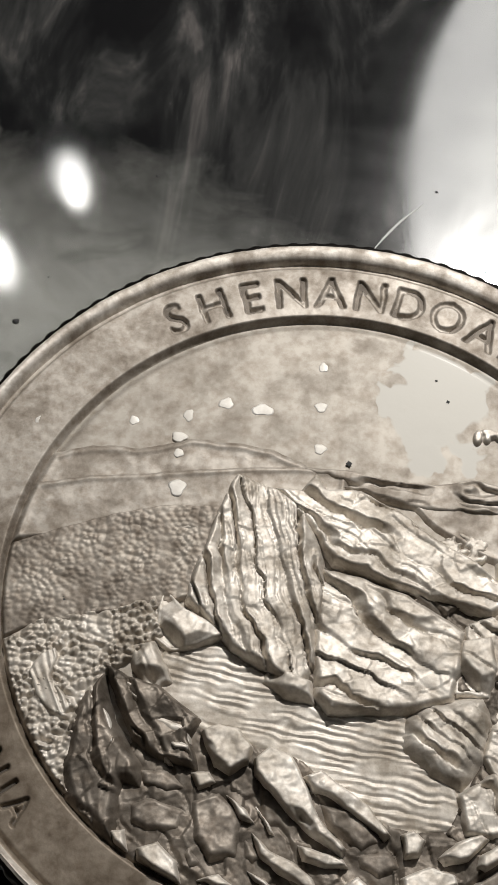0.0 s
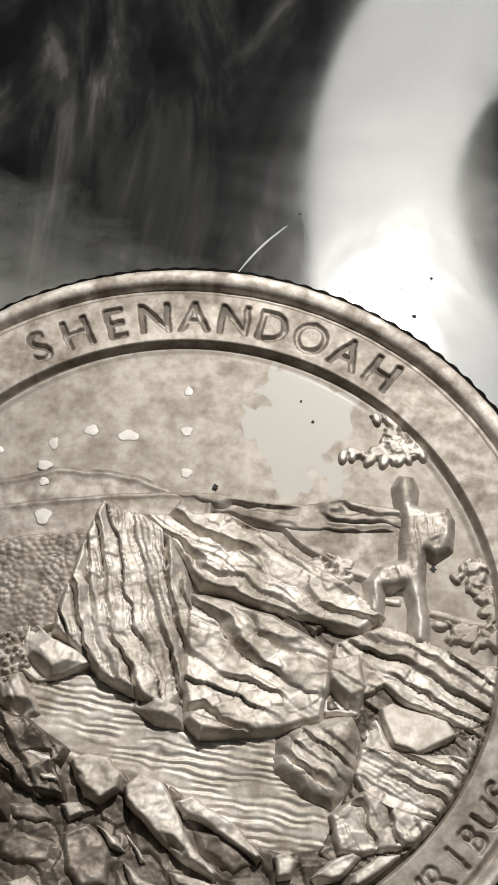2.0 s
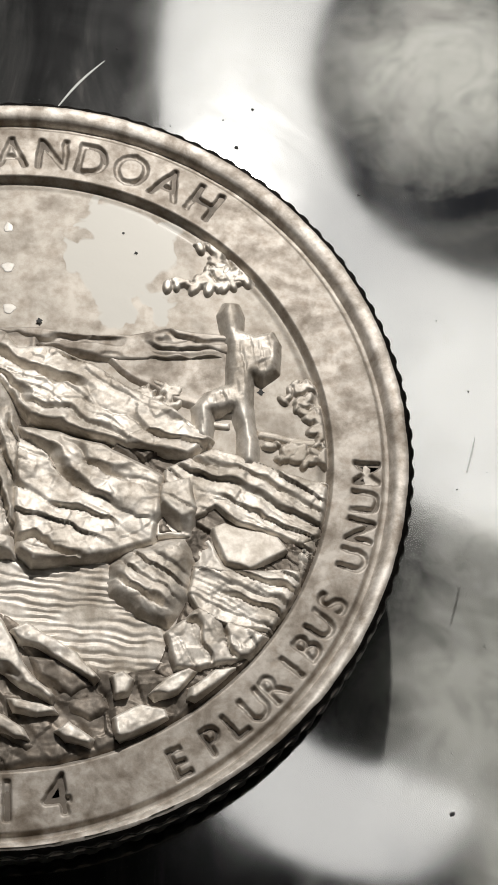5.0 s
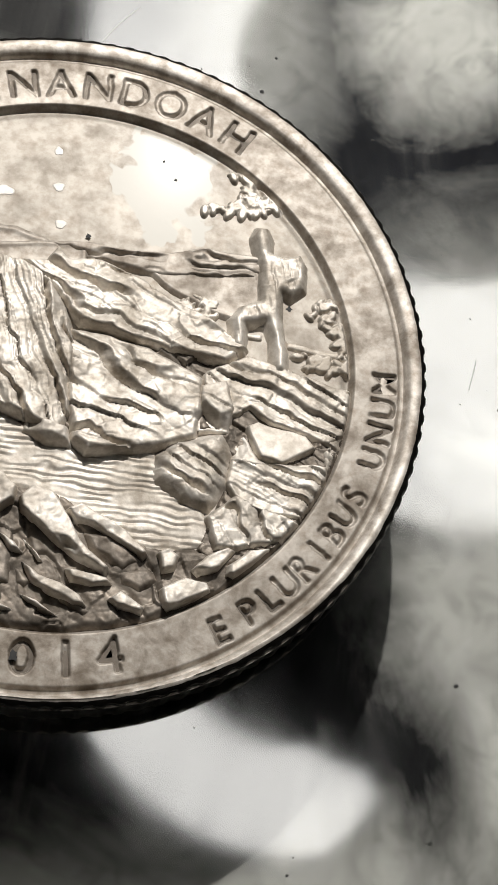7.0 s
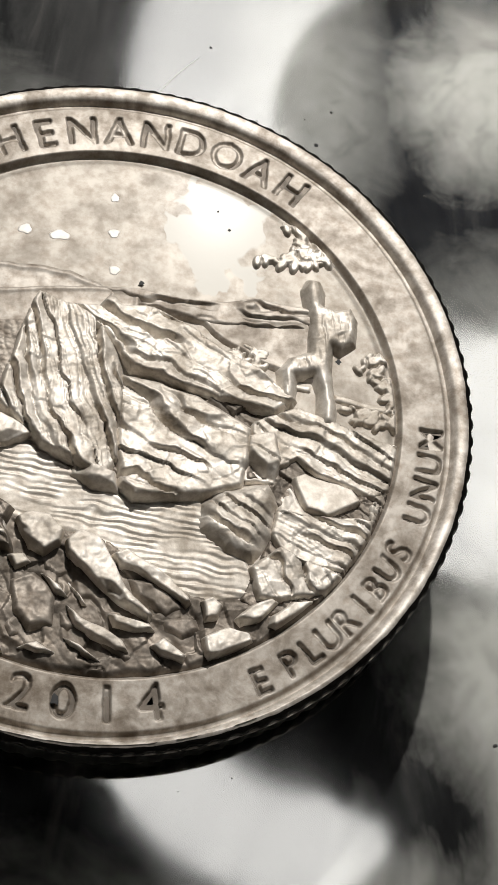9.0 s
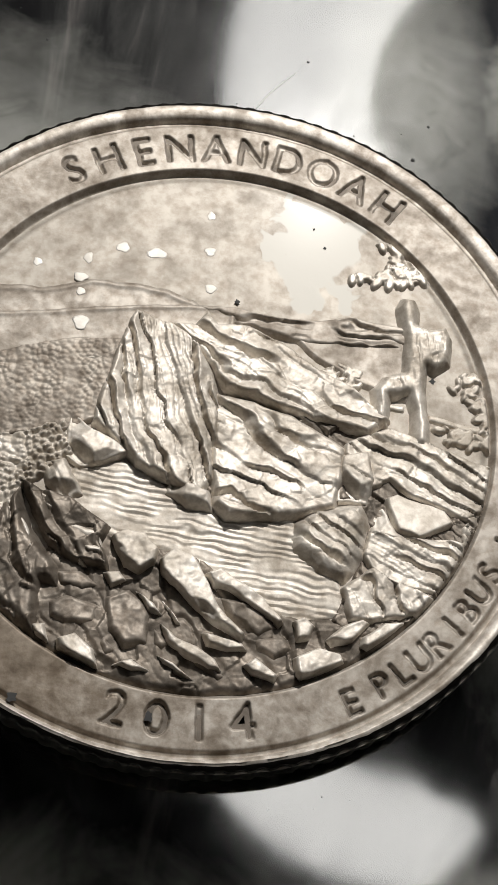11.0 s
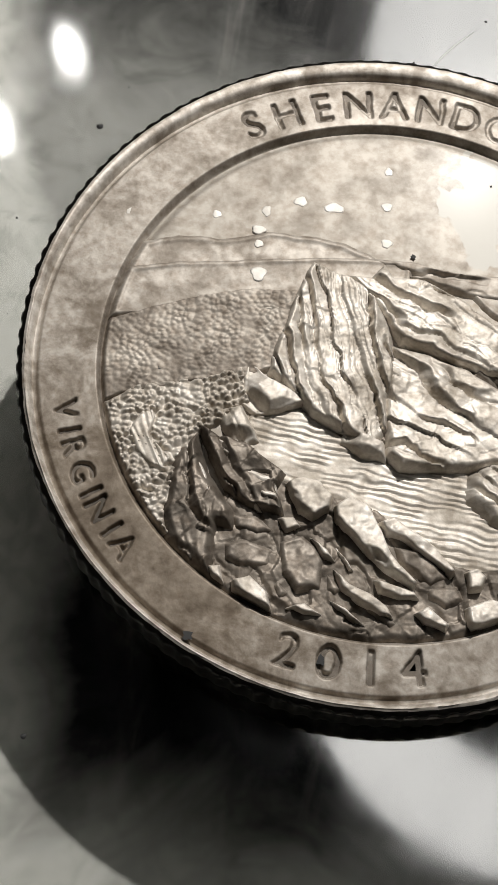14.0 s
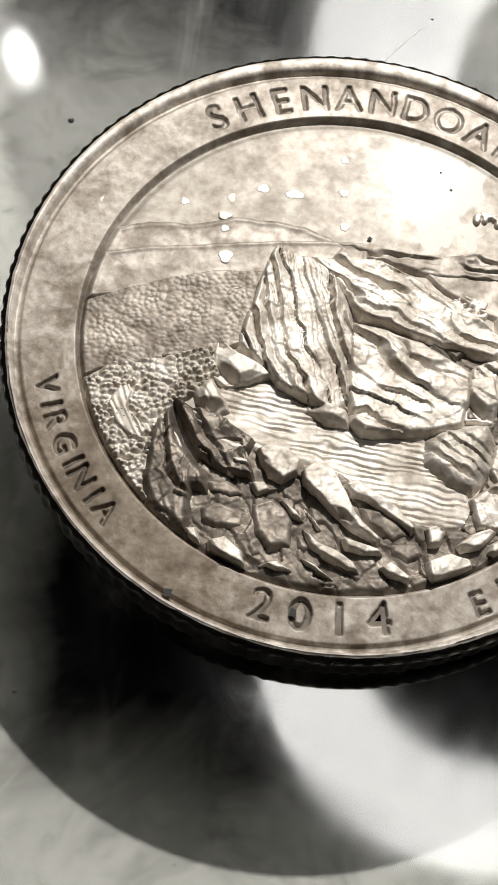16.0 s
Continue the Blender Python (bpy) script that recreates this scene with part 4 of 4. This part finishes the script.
relief("shrub", [(8.15, 1.47), (8.52, 1.89), (8.92, 2.47), (9.21, 2.37), (9.31, 1.69), (9.57, 0.91), (9.52, -0.23), (9.19, -0.04), (9.07, 0.82), (8.57, 1.27)], 0.17, coin, style='leaves', gap=0.36, soft=0.09, jag=0.05, step=0.03, label='leafy shrub in relief', seed=343)
relief("shrub", [(7.49, -0.01), (8.15, 0.07), (8.83, -0.12), (9.56, -0.23), (9.58, -0.60), (8.62, -0.68), (7.60, -0.42)], 0.17, coin, style='leaves', gap=0.36, soft=0.09, jag=0.05, step=0.03, seed=350)
relief("ground_strip", [(7.40, 0.56), (8.51, 0.26), (9.51, 0.05), (9.49, -0.23), (8.49, -0.03), (7.38, 0.27)], 0.10, coin, style='soft', soft=0.08, jag=0.04, seed=357)
relief("ground_strip", [(5.94, 0.86), (6.63, 0.79), (6.62, 0.53), (5.96, 0.61)], 0.10, coin, style='soft', soft=0.08, jag=0.04, seed=364)
relief("standing_figure", [(6.40, 4.52), (6.60, 4.88), (7.00, 4.86), (7.13, 4.42), (7.08, 3.90), (7.48, 3.71), (8.08, 3.87), (8.27, 3.44), (8.14, 2.44), (7.63, 2.07), (7.34, 2.27), (7.26, 1.40), (7.38, -0.08), (7.26, -0.88), (6.79, -0.79), (6.85, 0.51), (6.67, 1.14), (6.05, 0.98), (5.93, -0.08), (5.46, 0.20), (5.50, 1.26), (5.86, 1.76), (6.49, 1.98), (6.59, 3.31)], 0.46, coin, style='rock', ang=-82, gap=0.3, groove=0.05, fac=0.02, facet=0.5, soft=0.36, jag=0.03, label='plain raised standing shape', seed=371)

# water spots on the sky
spots = [(-4.54, 3.08, 0.27, 0.29, 0.155), (-4.67, 4.91, 0.25, 0.18, 0.04), (-4.63, 4.31, 0.16, 0.16, 0.095), (-2.1, 6.09, 0.36, 0.2, 0.0), (-3.29, 6.24, 0.24, 0.2, 0.0), (-4.46, 5.72, 0.16, 0.22, 0.0), (-0.23, 6.33, 0.2, 0.18, 0.0), (-0.17, 4.83, 0.2, 0.18, 0.0), (-6.19, 5.41, 0.16, 0.16, 0.0), (-0.24, 7.8, 0.15, 0.18, 0.0), (-9.19, 5.12, 0.15, 0.16, 0.15)]
for i, (sx, sy, ra, rb, lift) in enumerate(spots):
    n = 18
    ang = np.arange(n) * math.tau / n
    wobble = 1 + 0.12 * np.sin(ang * 3 + i) + 0.08 * np.sin(ang * 5 + 2 * i)
    vv = [(sx, sy, FIELD_Z + lift + 0.012)]
    for k, (q, zz) in enumerate(((0.8, lift + 0.012), (1.0, lift + 0.006), (1.06, -0.02))):
        vv += [(sx + ra * q * w * math.cos(t), sy + rb * q * w * math.sin(t), FIELD_Z + zz) for t, w in zip(ang, wobble)]
    ff = [(0, 1 + j, 1 + (j + 1) % n) for j in range(n)]
    for k in range(2):
        ff += [(1 + k * n + j, 1 + (k + 1) * n + j, 1 + (k + 1) * n + (j + 1) % n, 1 + k * n + (j + 1) % n) for j in range(n)]
    mesh_object("spot", vv, ff, NICKEL_SPOT, field)

# dark pits in the metal
for i, (sx, sy, r, lift) in enumerate([(-1.49, -10.33, 0.17, 1.545), (0.77, 4.36, 0.09, 1.46), (7.59, 1.82, 0.1, 1.41), (-7.53, -0.83, 0.09, 1.6), (3.44, 7.58, 0.045, 1.41), (-5.69, -9.93, 0.16, 1.55), (0.74, -10.08, 0.1, 1.54), (3.83, 6.83, 0.055, 1.41)]):
    n = 10
    wob_p = 1 + 0.3 * np.sin(np.arange(n) * 2.4 + i)
    vv = [(sx, sy, lift + 0.012)] + [(sx + r * w * math.cos(j * math.tau / n), sy + r * w * math.sin(j * math.tau / n), lift + 0.004) for j, w in enumerate(wob_p)]
    mesh_object("pit", vv, [(0, 1 + j, 1 + (j + 1) % n) for j in range(n)], DUST, coin, "small dark pit")

# ---------------------------------------------------------------- marks on the glass


def scratch(points, width):
    n = len(points)
    vv, ff = [], []
    for i, (px, py) in enumerate(points):
        q = points[min(i + 1, n - 1)]
        o = points[max(i - 1, 0)]
        t = Vector((q[0] - o[0], q[1] - o[1])).normalized()
        w = width * (0.35 + 0.65 * math.sin(math.pi * (i + 0.6) / n))
        vv += [(px - t.y * w, py + t.x * w, 0.002), (px, py, 0.02 + 0.2 * w), (px + t.y * w, py - t.x * w, 0.002)]
    for i in range(n - 1):
        ff += [(3 * i, 3 * i + 1, 3 * i + 4, 3 * i + 3), (3 * i + 1, 3 * i + 2, 3 * i + 5, 3 * i + 4)]
    ob = mesh_object("scratch", vv, ff, SCRATCH)
    return tagged(ob, "thin pale curved scratch on the glass sheet", "scratch")


p0, p1 = Vector((1.25, 13.25)), Vector((2.95, 15.35))
scratch([tuple(p0.lerp(p1, s) + Vector((-0.07, 0.07)) * math.sin(math.pi * s)) for s in np.linspace(0, 1, 12)], 0.045)
scratch([(14.2, -0.6), (14.45, 0.1), (14.6, 0.6)], 0.03)


def dust(x, y, r, seed):
    rs = np.random.RandomState(seed)
    n = 8
    ang = np.arange(n) * math.tau / n
    rr = r * (0.6 + 0.7 * rs.rand(n))
    vv = [(x + q * math.cos(t), y + q * math.sin(t), 0.001) for q, t in zip(rr, ang)]
    vv += [(x + 0.5 * q * math.cos(t), y + 0.5 * q * math.sin(t), 0.5 * r) for q, t in zip(rr, ang)] + [(x, y, 0.6 * r)]
    ff = [(j, (j + 1) % n, n + (j + 1) % n, n + j) for j in range(n)] + [(n + j, n + (j + 1) % n, 2 * n) for j in range(n)]
    ob = mesh_object("dust_speck", vv, ff, DUST)
    return tagged(ob, "tiny dark dust speck on the glass sheet", "dust speck", "dust on the glass")


for i, (dx, dy, dr) in enumerate(((7.45, 11.7, 0.09), (-10.9, 9.4, 0.16), (3.4, 15.9, 0.07), (12.6, -11.2, 0.08), (8.1, 13.3, 0.06), (-6.7, 15.9, 0.07), (-11.5, -13.2, 0.12), (-10.4, -13.4, 0.09))):
    dust(dx, dy, dr, i)
rs = np.random.RandomState(5)
for i in range(70):
    an, ra = rs.rand() * math.tau, 12.9 + 9 * rs.rand()
    dust(ra * math.cos(an), ra * math.sin(an), 0.02 + 0.04 * rs.rand() ** 3, 100 + i)
